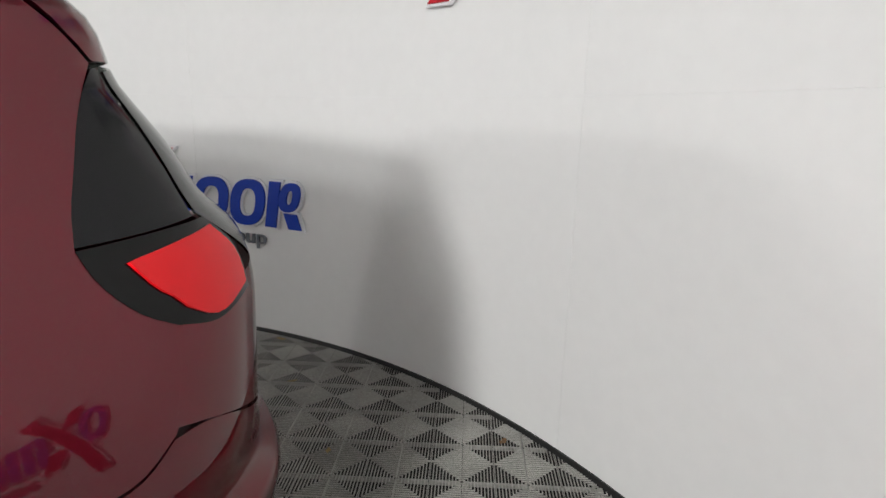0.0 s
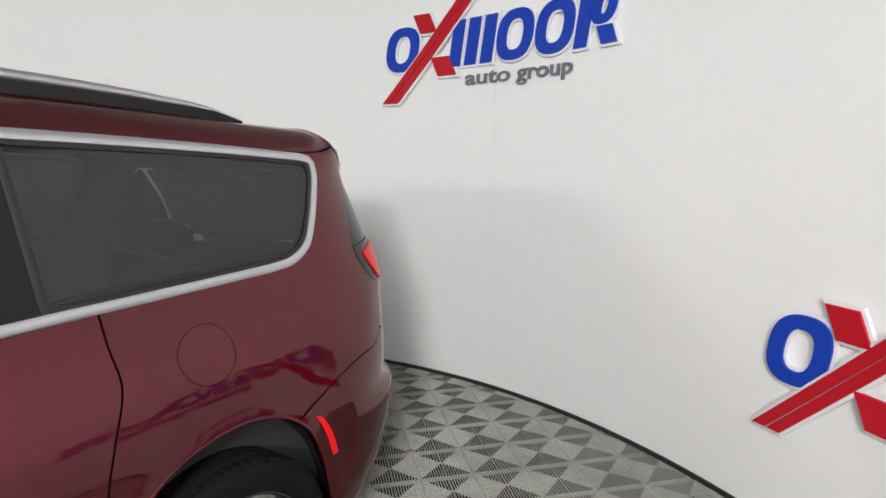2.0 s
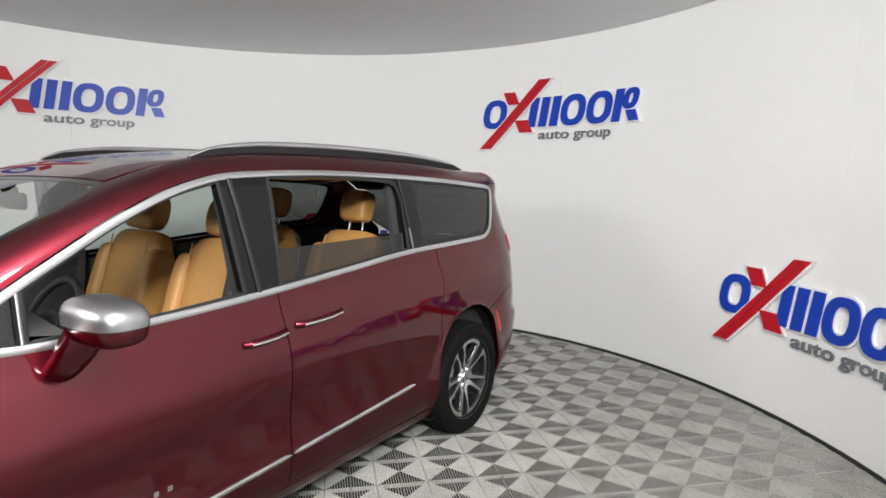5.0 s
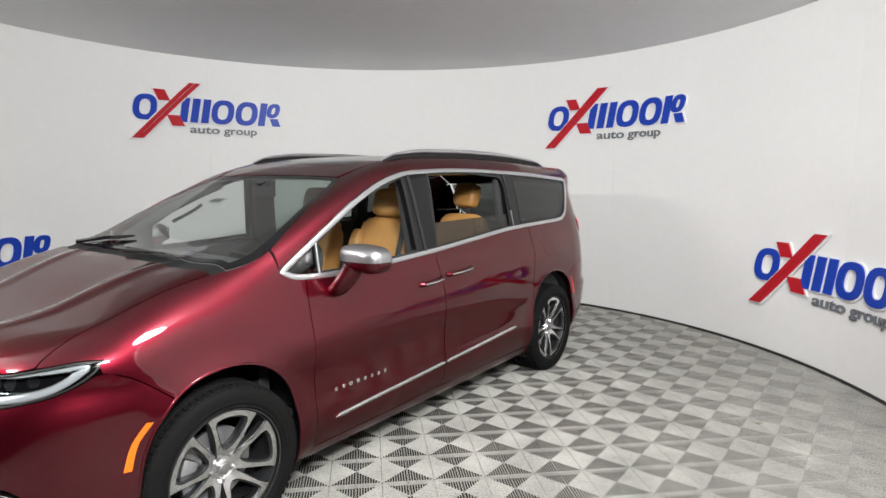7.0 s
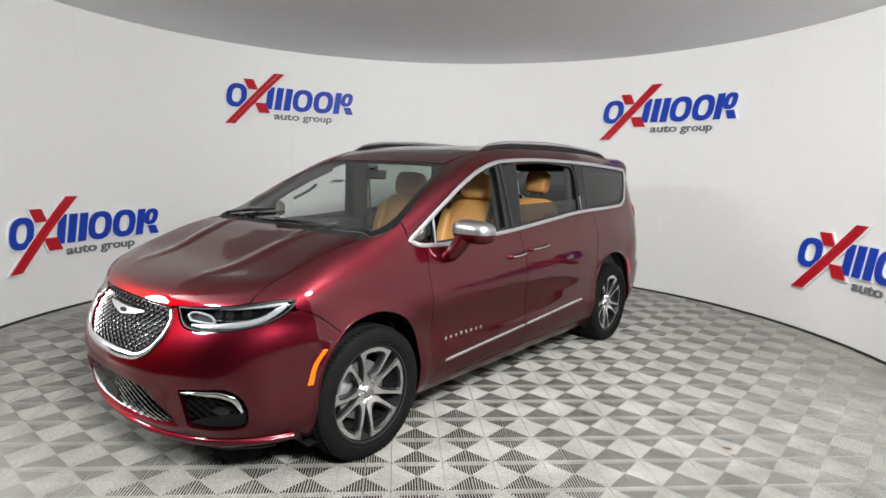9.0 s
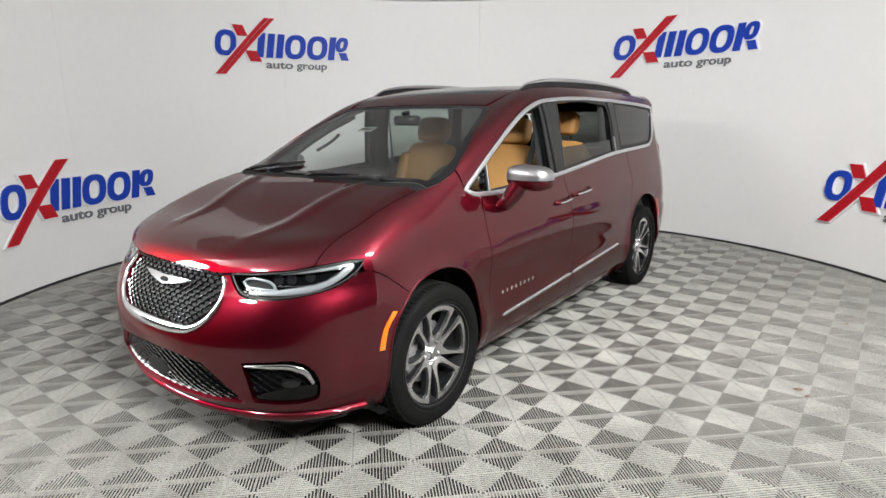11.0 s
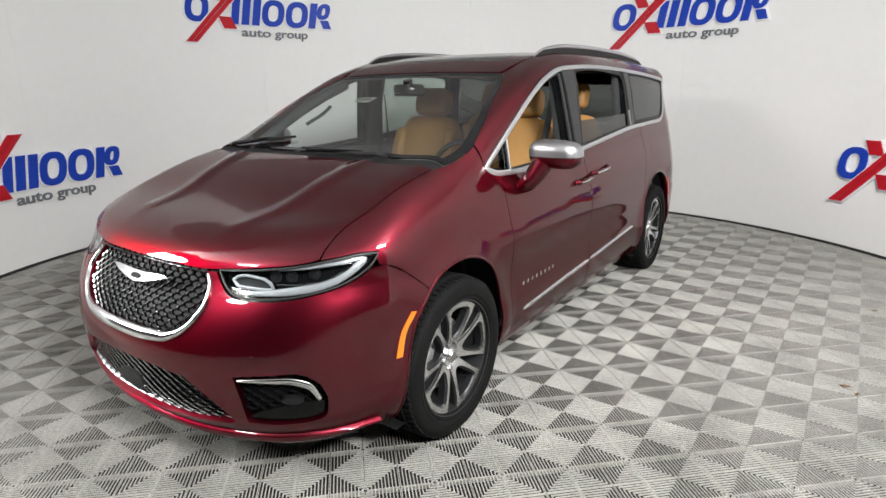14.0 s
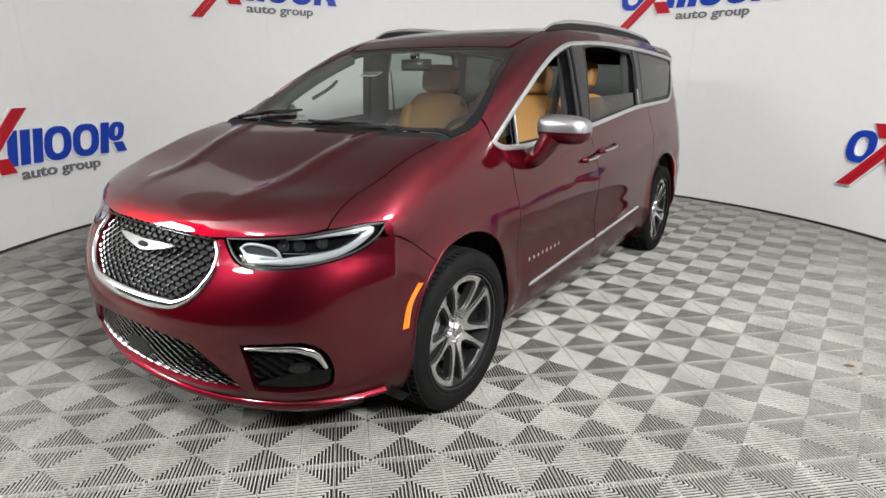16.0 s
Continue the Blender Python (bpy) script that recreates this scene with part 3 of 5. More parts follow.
def up3(pts):
    """(y, z) points of the flank laid onto the skin."""
    q = np.array(pts, float)
    return onto(*FLANK[1](q), far=4.0)


def down3(pts):
    """(x, y) points seen from above, laid onto the skin."""
    return onto(*ABOVE[1](np.array(pts, float)), far=4.0)


def nose3(pts):
    """Points of the nose, laid onto the skin from in front."""
    return onto(*FRONT[1](FRONT[0](np.array(pts, float))), far=4.0)


# chrome line round the side windows, front tip, top, rear, foot
SILL_LINE = [(0.365, 1.148), (0.43, 1.121), (0.55, 1.108), (0.92, 1.113), (1.54, 1.145), (2.0, 1.182), (2.5, 1.222), (3.0, 1.238), (3.33, 1.247)]
REAR_LINE = [(3.33, 1.247), (3.44, 1.262), (3.51, 1.305), (3.55, 1.38), (3.585, 1.47), (3.605, 1.54), (3.592, 1.585), (3.53, 1.602)]
TOP_LINE = [(3.53, 1.602), (3.2, 1.623), (2.43, 1.652), (1.95, 1.657), (1.58, 1.645), (1.32, 1.622), (1.12, 1.566), (0.93, 1.482), (0.70, 1.352), (0.50, 1.23), (0.365, 1.148)]

# -- body panels --
HOOD_TIP = nose3([(0.753, -0.582, 0.920)])[0]
HOOD_SEAM = [tuple(HOOD_TIP[:2]), (0.778, -0.48), (0.792, -0.36), (0.797, -0.22), (0.799, -0.08), (0.800, 0.045)]
GLASS_FOOT = [(0.806, 0.052), (0.822, 0.121), (0.832, 0.22), (0.830, 0.335)]
GLASS_SIDE = [(0.828, 0.348), (0.788, 0.52), (0.735, 0.68), (0.655, 0.93), (0.625, 0.985)]
fender = np.concatenate([
    nose3(run([(0.883, -0.426, 0.934), (0.843, -0.476, 0.937), (0.785, -0.546, 0.926), (0.753, -0.582, 0.9205)])[:-1]),
    down3(run(HOOD_SEAM)[:-1]),
    down3(run(GLASS_FOOT)[:-1]),
    run([down3(GLASS_FOOT[-1:])[0], up3([(0.352, 1.156)])[0]])[:-1],
    up3(run([(0.352, 1.156), (0.42, 1.115), (0.4965, 1.098)])[:-1]),
    up3(run([(0.4965, 1.098), (0.4775, 0.93), (0.4725, 0.7), (0.474, 0.45), (0.476, 0.19)])[:-1]),
    up3(run([(0.476, 0.19), (0.385, 0.195)])[:-1]),
    up3(run(ARCH_F[:9])[:-1]),
    up3(run([(-0.232, 0.735), (-0.30, 0.795), (-0.37, 0.848), (-0.44, 0.885)])[:-1]),
    nose3(run([(0.904, -0.445, 0.8855), (0.8945, -0.449, 0.902), (0.883, -0.426, 0.934)])[:-1]),
])
panel("fender", fender, SLANT, PAINT, van, sides=BOTH)

front_door = outline([(0.499, 1.099), (0.92, 1.100), (1.542, 1.132)], [(1.542, 1.132), (1.545, 0.9), (1.538, 0.6), (1.53, 0.275)], [(1.53, 0.275), (1.0, 0.262), (0.479, 0.255)],
                     [(0.479, 0.255), (0.475, 0.6), (0.480, 0.93), (0.499, 1.099)])
panel("front_door", front_door, FLANK, PAINT, van, sides=BOTH)
sliding_door = outline([(1.546, 1.132), (2.0, 1.168), (2.5, 1.208), (2.79, 1.220)], [(2.79, 1.220), (2.80, 1.12), (2.808, 1.056), (2.765, 0.93), (2.735, 0.83), (2.722, 0.62)],
                       [(2.722, 0.62), (2.69, 0.52), (2.668, 0.35), (2.665, 0.272)], [(2.665, 0.272), (2.2, 0.275), (1.534, 0.275)], [(1.534, 0.275), (1.542, 0.6), (1.549, 0.9), (1.546, 1.132)])
panel("sliding_door", sliding_door, FLANK, PAINT, van, sides=BOTH)
skirt = outline([(0.479, 0.251), (1.0, 0.258), (1.53, 0.271), (2.2, 0.271), (2.69, 0.258)], [(2.69, 0.258), (2.70, 0.19)], [(2.70, 0.19), (0.479, 0.185)], [(0.479, 0.185), (0.479, 0.251)])
panel("side_skirt", skirt, FLANK, PAINT, van, sides=BOTH)
fuel = np.array([(3.05 + 0.088 * math.cos(q), 1.052 + 0.082 * math.sin(q)) for q in np.linspace(0, 2 * math.pi, 49)[:-1]])
quarter = np.concatenate([up3(run(r)[:-1]) for r in (
    [(2.794, 1.222), (3.0, 1.226), (3.33, 1.235)], [(3.33, 1.235), (3.445, 1.25), (3.523, 1.298), (3.563, 1.376), (3.598, 1.468), (3.618, 1.54), (3.604, 1.592), (3.54, 1.614)],
    [(3.54, 1.614), (3.66, 1.620), (3.755, 1.637)], [(3.755, 1.637), (3.805, 1.597), (3.85, 1.55)], [(3.85, 1.55), (3.836, 1.519), (3.817, 1.469), (3.795, 1.382), (3.78, 1.315), (3.775, 1.258)],
    [(3.775, 1.258), (3.793, 1.218), (3.828, 1.17), (3.869, 1.133), (3.927, 1.098)], [(3.927, 1.098), (3.916, 0.999), (3.902, 0.935), (3.890, 0.912)], [(3.888, 0.912), (3.83, 0.876), (3.69, 0.868), (3.55, 0.842), (3.45, 0.805), (3.33, 0.762)],
    ARCH_R[4:11], [(2.712, 0.60), (2.726, 0.62)], [(2.726, 0.62), (2.739, 0.83), (2.769, 0.93), (2.812, 1.056), (2.804, 1.12), (2.794, 1.222)])])
panel("quarter_panel", quarter, FLANK, PAINT, van, [up3(fuel)], sides=BOTH)
panel("fuel_door", fuel, FLANK, PAINT, van, sides=(1,))

cant = np.concatenate([
    up3(run([(0.352, 1.160), (0.49, 1.244), (0.69, 1.367), (0.92, 1.497), (1.11, 1.580), (1.31, 1.635), (1.58, 1.658), (1.95, 1.669), (2.43, 1.664), (3.2, 1.635), (3.54, 1.617)])[:-1]),
    up3(run([(3.54, 1.617), (3.66, 1.624), (3.752, 1.641)])[:-1]),
    run([(0.745, 3.754, 1.640), (0.70, 3.691, 1.69), (0.64, 3.66, 1.70)])[:-1],
    run([(0.64, 3.66, 1.70), (0.655, 3.2, 1.72), (0.665, 2.2, 1.74), (0.66, 1.5, 1.72), (0.642, 1.2, 1.67), (0.625, 0.985, 1.595)])[:-1],
    down3(run(GLASS_SIDE[::-1])[:-1]),
    run([down3(GLASS_SIDE[:1])[0], up3([(0.356, 1.162)])[0]])[:-1],
])
panel("roof_side_rail", cant, SLANT, PAINT, van, sides=BOTH)
roof = both(np.concatenate([run([(0, 1.005, 1.61), (0.3, 1.0, 1.61), (0.60, 0.99, 1.60)])[:-1], run([(0.60, 0.99, 1.6), (0.638, 1.2, 1.67), (0.656, 1.5, 1.72), (0.661, 2.2, 1.74), (0.651, 3.2, 1.72), (0.636, 3.66, 1.70)])[:-1],
                            run([(0.636, 3.66, 1.70), (0.40, 3.70, 1.7), (0, 3.72, 1.71)])]))
sun = both(np.concatenate([run([(0, 1.20, 1.7), (0.48, 1.19, 1.7)])[:-1], run([(0.48, 1.19, 1.7), (0.50, 1.6, 1.7), (0.50, 2.1, 1.7)])[:-1], run([(0.50, 2.1, 1.7), (0, 2.11, 1.7)])]))
panel("roof", roof, ABOVE, PAINT, van, [sun])
panel("sunroof", sun, ABOVE, BLACK, van, label="dark tinted sunroof glass")
hood_edge = np.concatenate([nose3(run([(0, -0.83, 0.864), (0.2, -0.82, 0.864), (0.372, -0.80, 0.863), (0.43, -0.78, 0.870), (0.58, -0.71, 0.887), (0.70, -0.63, 0.906), (0.750, -0.582, 0.9195)])[:-1]),
                            down3(run([(x - 0.003, y) for x, y in HOOD_SEAM])[:-1]),
                            down3(run([(0.797, 0.045), (0.56, 0.004), (0.30, 0.012), (0, 0.020)]))])
panel("hood", both(hood_edge), ABOVE, PAINT, van, depth=0.03, gap=0.0012)
cowl = both(np.concatenate([down3(run([(0, 0.024), (0.30, 0.016), (0.56, 0.008), (0.797, 0.050)])[:-1]), down3(run([(0.797, 0.050), (0.812, 0.118)])[:-1]), down3(run([(0.812, 0.118), (0.60, 0.098), (0.35, 0.098), (0, 0.105)]))]))
panel("cowl", cowl, ABOVE, MATT, van, lift=-0.012, label="matt black ribbed cowl")

# -- glazing --
screen_edge = np.concatenate([down3(run([(0, 0.105), (0.35, 0.098), (0.60, 0.098), (0.812, 0.118)])[:-1]),
                              down3(run([(0.812, 0.118), (0.828, 0.22), (0.826, 0.335), (0.785, 0.52), (0.732, 0.68), (0.652, 0.93), (0.622, 0.98)])[:-1]),
                              down3(run([(0.622, 0.98), (0.3, 0.996), (0, 1.0)]))])
screen = both(screen_edge)
inner = shrink(SCREEN[0](screen), 0.035)
panel("windshield", inner, SCREEN, GLASS, van, lift=-0.003, depth=0.005, gap=0.0, label="clear windshield with a faint green tint")
panel("windshield_border", SCREEN[0](screen), SCREEN, BLACK, van, [inner], lift=-0.002, depth=0.005, label="black edge band of the windshield")
SIDE_GLASS = outline([(0.60, 1.118), (0.92, 1.125), (1.385, 1.152)], [(1.385, 1.152), (1.36, 1.35), (1.325, 1.612)], [(1.325, 1.612), (1.12, 1.556), (0.93, 1.472), (0.72, 1.352), (0.60, 1.278)], [(0.60, 1.278), (0.60, 1.118)])
VENT_GLASS = outline([(0.40, 1.143), (0.50, 1.120), (0.575, 1.117)], [(0.575, 1.117), (0.575, 1.262)], [(0.575, 1.262), (0.48, 1.203), (0.40, 1.143)])
SLIDE_ALL = outline([(1.575, 1.160), (2.0, 1.195), (2.525, 1.236)], [(2.525, 1.236), (2.515, 1.42), (2.495, 1.56), (2.47, 1.605), (2.42, 1.624)], [(2.42, 1.624), (1.95, 1.645), (1.58, 1.632)], [(1.58, 1.632), (1.575, 1.160)])
SLIDE_HALF = outline([(1.575, 1.160), (2.0, 1.195), (2.525, 1.236)], [(2.525, 1.236), (2.519, 1.335)], [(2.519, 1.335), (1.576, 1.318)], [(1.576, 1.318), (1.575, 1.160)])
REAR_GLASS = outline([(2.685, 1.241), (3.0, 1.251), (3.32, 1.260)], [(3.32, 1.260), (3.43, 1.275), (3.495, 1.315), (3.536, 1.385), (3.57, 1.475), (3.588, 1.54), (3.575, 1.575), (3.52, 1.588)], [(3.52, 1.588), (3.2, 1.610), (2.65, 1.633)], [(2.65, 1.633), (2.685, 1.241)])
DLO = np.concatenate([run(SILL_LINE)[:-1], run(REAR_LINE)[:-1], run(TOP_LINE)[:-1]])
panel("window_frame", DLO, FLANK, BLACK, van, [SIDE_GLASS, VENT_GLASS, SLIDE_ALL, REAR_GLASS], sides=BOTH, lift=-0.006, depth=0.05, grid=0.06, label="gloss black window pillars")
panel("vent_window", VENT_GLASS, FLANK, TINT, van, sides=BOTH, lift=-0.012, depth=0.004, gap=0.0)
panel("half_lowered_window", SLIDE_HALF, FLANK, TINT, van, lift=-0.016, depth=0.004, gap=0.0, label="half lowered dark tinted window")
panel("rear_side_window", REAR_GLASS, FLANK, TINT, van, sides=BOTH, lift=-0.011, depth=0.004, gap=0.0, label="dark privacy glass")
panel("side_window", SLIDE_ALL, FLANK, FARGLASS, van, sides=(-1,), lift=-0.014, depth=0.004, gap=0.0)
for trim_side, trim_metal in ((1, SILVER), (-1, SATIN)):
    band("window_trim", np.concatenate([run(SILL_LINE)[:-1], run(REAR_LINE)[:-1], run(TOP_LINE)[:-1]]), FLANK, trim_metal, van, 0.027, 0.0045, closed=True, sides=(trim_side,), label="satin chrome trim line round the side windows")
for poly, s in ((SIDE_GLASS, BOTH), (SLIDE_ALL, BOTH), (REAR_GLASS, BOTH)):
    band("window_seal", poly, FLANK, SEAL, van, 0.020, 0.002, closed=True, sides=s, lift=-0.006)
band("pillar_strip", [(0.588, 1.118), (0.588, 1.27)], FLANK, SATIN, van, 0.012, 0.006, sides=BOTH)
band("pillar_strip", [(1.455, 1.145), (1.41, 1.42), (1.375, 1.625)], FLANK, SEAL, van, 0.02, 0.004, sides=BOTH)
# One strip; its bright lower length is put in as metal, the rest rubber.
band("pillar_strip", [(2.563, 1.236), (2.556, 1.30), (2.548, 1.36)], FLANK, SATIN, van, 0.007, 0.003, taper=0.04)
band("pillar_strip", [(2.548, 1.36), (2.53, 1.50), (2.505, 1.645)], FLANK, SEAL, van, 0.010, 0.003, sides=BOTH)

joint = onto(*SLANT[1](SLANT[0](np.array([(0.655, 2.30, 1.735), (0.70, 2.37, 1.71), (0.72, 2.45, 1.675)]))), far=4.0)
band("roof_joint", joint, SLANT, SEAL, van, 0.004, 0.0012, sides=BOTH, label="fine dark joint across the roof side")
band("foot_strip", [(2.70, 1.262), (3.0, 1.272), (3.30, 1.281), (3.40, 1.292)], FLANK, SEAL, van, 0.022, 0.003, sides=BOTH, taper=0.06, lift=-0.008, label="black rubber strip at the foot of the rear side window")

# -- front end --
hl = np.concatenate([run([(0.428, -0.775, 0.868), (0.46, -0.79, 0.83), (0.52, -0.80, 0.795), (0.58, -0.79, 0.786)])[:-1],
                     run([(0.58, -0.79, 0.786), (0.70, -0.74, 0.792), (0.785, -0.674, 0.806), (0.857, -0.586, 0.831), (0.884, -0.51, 0.865), (0.890, -0.455, 0.902), (0.882, -0.425, 0.930)])[:-1],
                     run([(0.882, -0.425, 0.930), (0.84, -0.48, 0.932), (0.78, -0.55, 0.920), (0.70, -0.63, 0.900), (0.58, -0.71, 0.882), (0.428, -0.775, 0.868)])[:-1]])
grille = both(np.concatenate([run([(0, -0.83, 0.852), (0.2, -0.82, 0.852), (0.375, -0.80, 0.851)])[:-1], run([(0.375, -0.80, 0.851), (0.41, -0.83, 0.80), (0.415, -0.86, 0.755), (0.385, -0.90, 0.70), (0.33, -0.94, 0.655), (0.27, -0.95, 0.635)])[:-1],
                              run([(0.27, -0.95, 0.635), (0.14, -0.965, 0.626), (0, -0.97, 0.624)])]))
low_grille = both(np.concatenate([run([(0, -0.98, 0.50), (0.22, -0.96, 0.495), (0.36, -0.93, 0.48)])[:-1], run([(0.36, -0.93, 0.48), (0.46, -0.9, 0.40), (0.53, -0.87, 0.335), (0.545, -0.86, 0.31)])[:-1],
                                  run([(0.545, -0.86, 0.31), (0.4, -0.91, 0.295), (0.2, -0.94, 0.288), (0, -0.95, 0.285)])]))
fog = np.concatenate([run([(0.580, -0.886, 0.508), (0.70, -0.82, 0.522), (0.79, -0.75, 0.520), (0.825, -0.71, 0.485), (0.844, -0.684, 0.40), (0.832, -0.69, 0.340), (0.785, -0.73, 0.322)])[:-1],
                      run([(0.785, -0.73, 0.322), (0.70, -0.80, 0.318), (0.60, -0.85, 0.320)])[:-1], run([(0.60, -0.85, 0.320), (0.59, -0.86, 0.40), (0.580, -0.886, 0.508)])[:-1]])
half = np.concatenate([run([(0, -0.83, 0.860), (0.2, -0.82, 0.860), (0.372, -0.80, 0.859), (0.422, -0.785, 0.862)])[:-1],
                       run([(0.422, -0.785, 0.862), (0.452, -0.795, 0.825), (0.513, -0.805, 0.788), (0.58, -0.795, 0.778)])[:-1],
                       run([(0.58, -0.795, 0.778), (0.70, -0.745, 0.784), (0.788, -0.68, 0.80), (0.861, -0.59, 0.825), (0.889, -0.513, 0.858), (0.897, -0.465, 0.880), (0.905, -0.445, 0.882)])[:-1],
                       up3(run([(-0.4415, 0.8832), (-0.37, 0.8462), (-0.30, 0.7932), (-0.2335, 0.7338)])[:-1]),
                       up3(run(ARCH_F[8:])[:-1]),
                       run([(0.95, -0.39, 0.215), (0.75, -0.66, 0.20), (0.575, -0.79, 0.195), (0.3, -0.87, 0.185), (0, -0.89, 0.18)])])
bumper = both(half)
gr2, lo2, fg2 = FRONT[0](grille), FRONT[0](low_grille), FRONT[0](fog)
panel("front_bumper", FRONT[0](bumper), FRONT, PAINT, van, [gr2, lo2, fg2, fg2 * np.array([-1, 1])], depth=0.035, grid=0.03, gap=0.002)


def mesh_grille(name, poly2, step_u, step_v, sunk, parent, wire, mat=BLACK, label=""):
    """Wavy crossing wires over an outline on the nose, set back, as one mesh: scale-shaped openings."""
    lo, hi = poly2.min(0), poly2.max(0)
    bm = bmesh.new()
    rows = int((hi[1] - lo[1]) / step_v) + 2
    cols = int((hi[0] - lo[0]) / step_u) + 2
    mid = (lo[0] + hi[0]) / 2
    node = {}
    for r in range(rows):
        for c in range(-cols // 2 - 1, cols // 2 + 2):
            node[r, c] = (mid + (c + 0.5 * (r % 2)) * step_u, lo[1] + r * step_v)
    segs = []
    for (r, c), p in node.items():
        for q in ((r + 1, c), (r + 1, c + (1 if r % 2 else -1))):
            if q in node:
                segs.append((p, node[q]))
    for a, b in segs:
        a, b = np.array(a), np.array(b)
        bow = np.array([(b - a)[0] * 0.22, -0.10 * step_v])
        pts = np.array([a, a * 0.67 + b * 0.33 + bow * 0.9 * [1, 1], a * 0.33 + b * 0.67 + bow * [1, 1], b])
        ok = inside(pts, poly2)
        if not ok.any():
            continue
        s, w = FRONT[1](pts)
        p3 = onto(s, w, far=4.0)
        n = normal(p3)
        p3 = p3 - n * sunk
        t = np.gradient(p3, axis=0)
        t /= np.linalg.norm(t, axis=1, keepdims=True)
        bb = np.cross(n, t)
        ring = []
        for i in range(4):
            ring.append([bm.verts.new(p3[i] + bb[i] * x * wire + n[i] * h * wire) for x, h in ((-0.5, -1.2), (0, 0.9), (0.5, -1.2))])
        for x, y in zip(ring, ring[1:]):
            for j in range(3):
                bm.faces.new((x[j], x[(j + 1) % 3], y[(j + 1) % 3], y[j]))
    return part(name, bm, mat, parent, label, angle=0.3)


def sunk_back(name, poly2, view, depth, mat, parent, sides=(1,)):
    return panel(name, shrink(poly2, -0.012), view, mat, parent, lift=-depth, depth=0.004, gap=0.0, sides=sides)


sunk_back("grille_backing", gr2, FRONT, 0.05, MATT, van)
mesh_grille("grille_mesh", shrink(gr2, -0.012), 0.043, 0.0168, 0.014, van, 0.0052, BLACK, "gloss black scale-patterned grille mesh")
mesh_grille("grille_mesh", shrink(gr2, -0.012), 0.043, 0.0168, 0.0108, van, 0.0026, CHROME, "thin bright edges of the grille mesh")
sunk_back("lower_grille_backing", lo2, FRONT, 0.06, MATT, van)
mesh_grille("lower_grille_mesh", shrink(lo2, -0.012), 0.046, 0.0175, 0.024, van, 0.0062, BLACK, "gloss black lower grille mesh")
mesh_grille("lower_grille_mesh", shrink(lo2, -0.012), 0.046, 0.0175, 0.0198, van, 0.0021, CHROME, "thin bright edges of the lower mesh")
gl = np.concatenate([run([(0.388, -0.80, 0.850), (0.424, -0.83, 0.80), (0.43, -0.86, 0.752), (0.398, -0.90, 0.692), (0.338, -0.94, 0.642), (0.275, -0.95, 0.618)])[:-1],
                     run([(0.275, -0.95, 0.618), (0.14, -0.965, 0.608), (0, -0.97, 0.606), (-0.14, -0.965, 0.608), (-0.275, -0.95, 0.618)])[:-1],
                     run([(-0.275, -0.95, 0.618), (-0.338, -0.94, 0.642), (-0.398, -0.90, 0.692), (-0.43, -0.86, 0.752), (-0.424, -0.83, 0.80), (-0.388, -0.80, 0.850)])])
wide = [0.010, 0.013, 0.016, 0.020, 0.030, 0.042, 0.048, 0.050, 0.050, 0.050, 0.048, 0.042, 0.030, 0.020, 0.016, 0.013, 0.010]
band("grille_surround", gl, FRONT, CHROME, van, wide, 0.012, label="bright chrome grille surround")
band("grille_trim", [(-0.38, -0.8, 0.8555), (0, -0.83, 0.8565), (0.38, -0.8, 0.8555)], FRONT, BLACK, van, 0.006, 0.002)
# winged badge as a plain shape
badge = []
for x in np.linspace(-0.205, 0.205, 33):
    k = abs(x) / 0.205
    badge.append((x, 0.786 + 0.020 * k**1.3 + (0.013 * (1 - k) ** 0.8 + 0.006 * (1 - k**6))))
low = [(x, 2 * (0.786 + 0.020 * (abs(x) / 0.205) ** 1.3) - z + 0.002) for x, z in badge][::-1]
wing = np.array(badge + low)
panel("badge", np.column_stack([np.arctan2(wing[:, 0], 1.17), wing[:, 1]]), FRONT, CHROME, van, lift=0.012, depth=0.03, gap=0.0, grid=0.02, label="plain winged chrome badge")
core = np.array([(0.032 * math.cos(q), 0.787 + 0.009 * math.sin(q)) for q in np.linspace(0, 2 * math.pi, 25)[:-1]])
panel("badge_centre", np.column_stack([np.arctan2(core[:, 0], 1.17), core[:, 1]]), FRONT, BLACK, van, lift=0.0155, depth=0.004, gap=0.0, grid=0.02, label="small dark oval")
sensor = np.array([(0.085 * np.sign(math.cos(q)) * abs(math.cos(q)) ** 0.6, 0.375 + 0.035 * np.sign(math.sin(q)) * abs(math.sin(q)) ** 0.6) for q in np.linspace(0, 2 * math.pi, 33)[:-1]])
panel("sensor_cover", np.column_stack([np.arctan2(sensor[:, 0], 1.25), sensor[:, 1]]), FRONT, MATT, van, lift=-0.008, depth=0.03, gap=0.0, grid=0.03, label="matt black sensor cover in the lower grille")
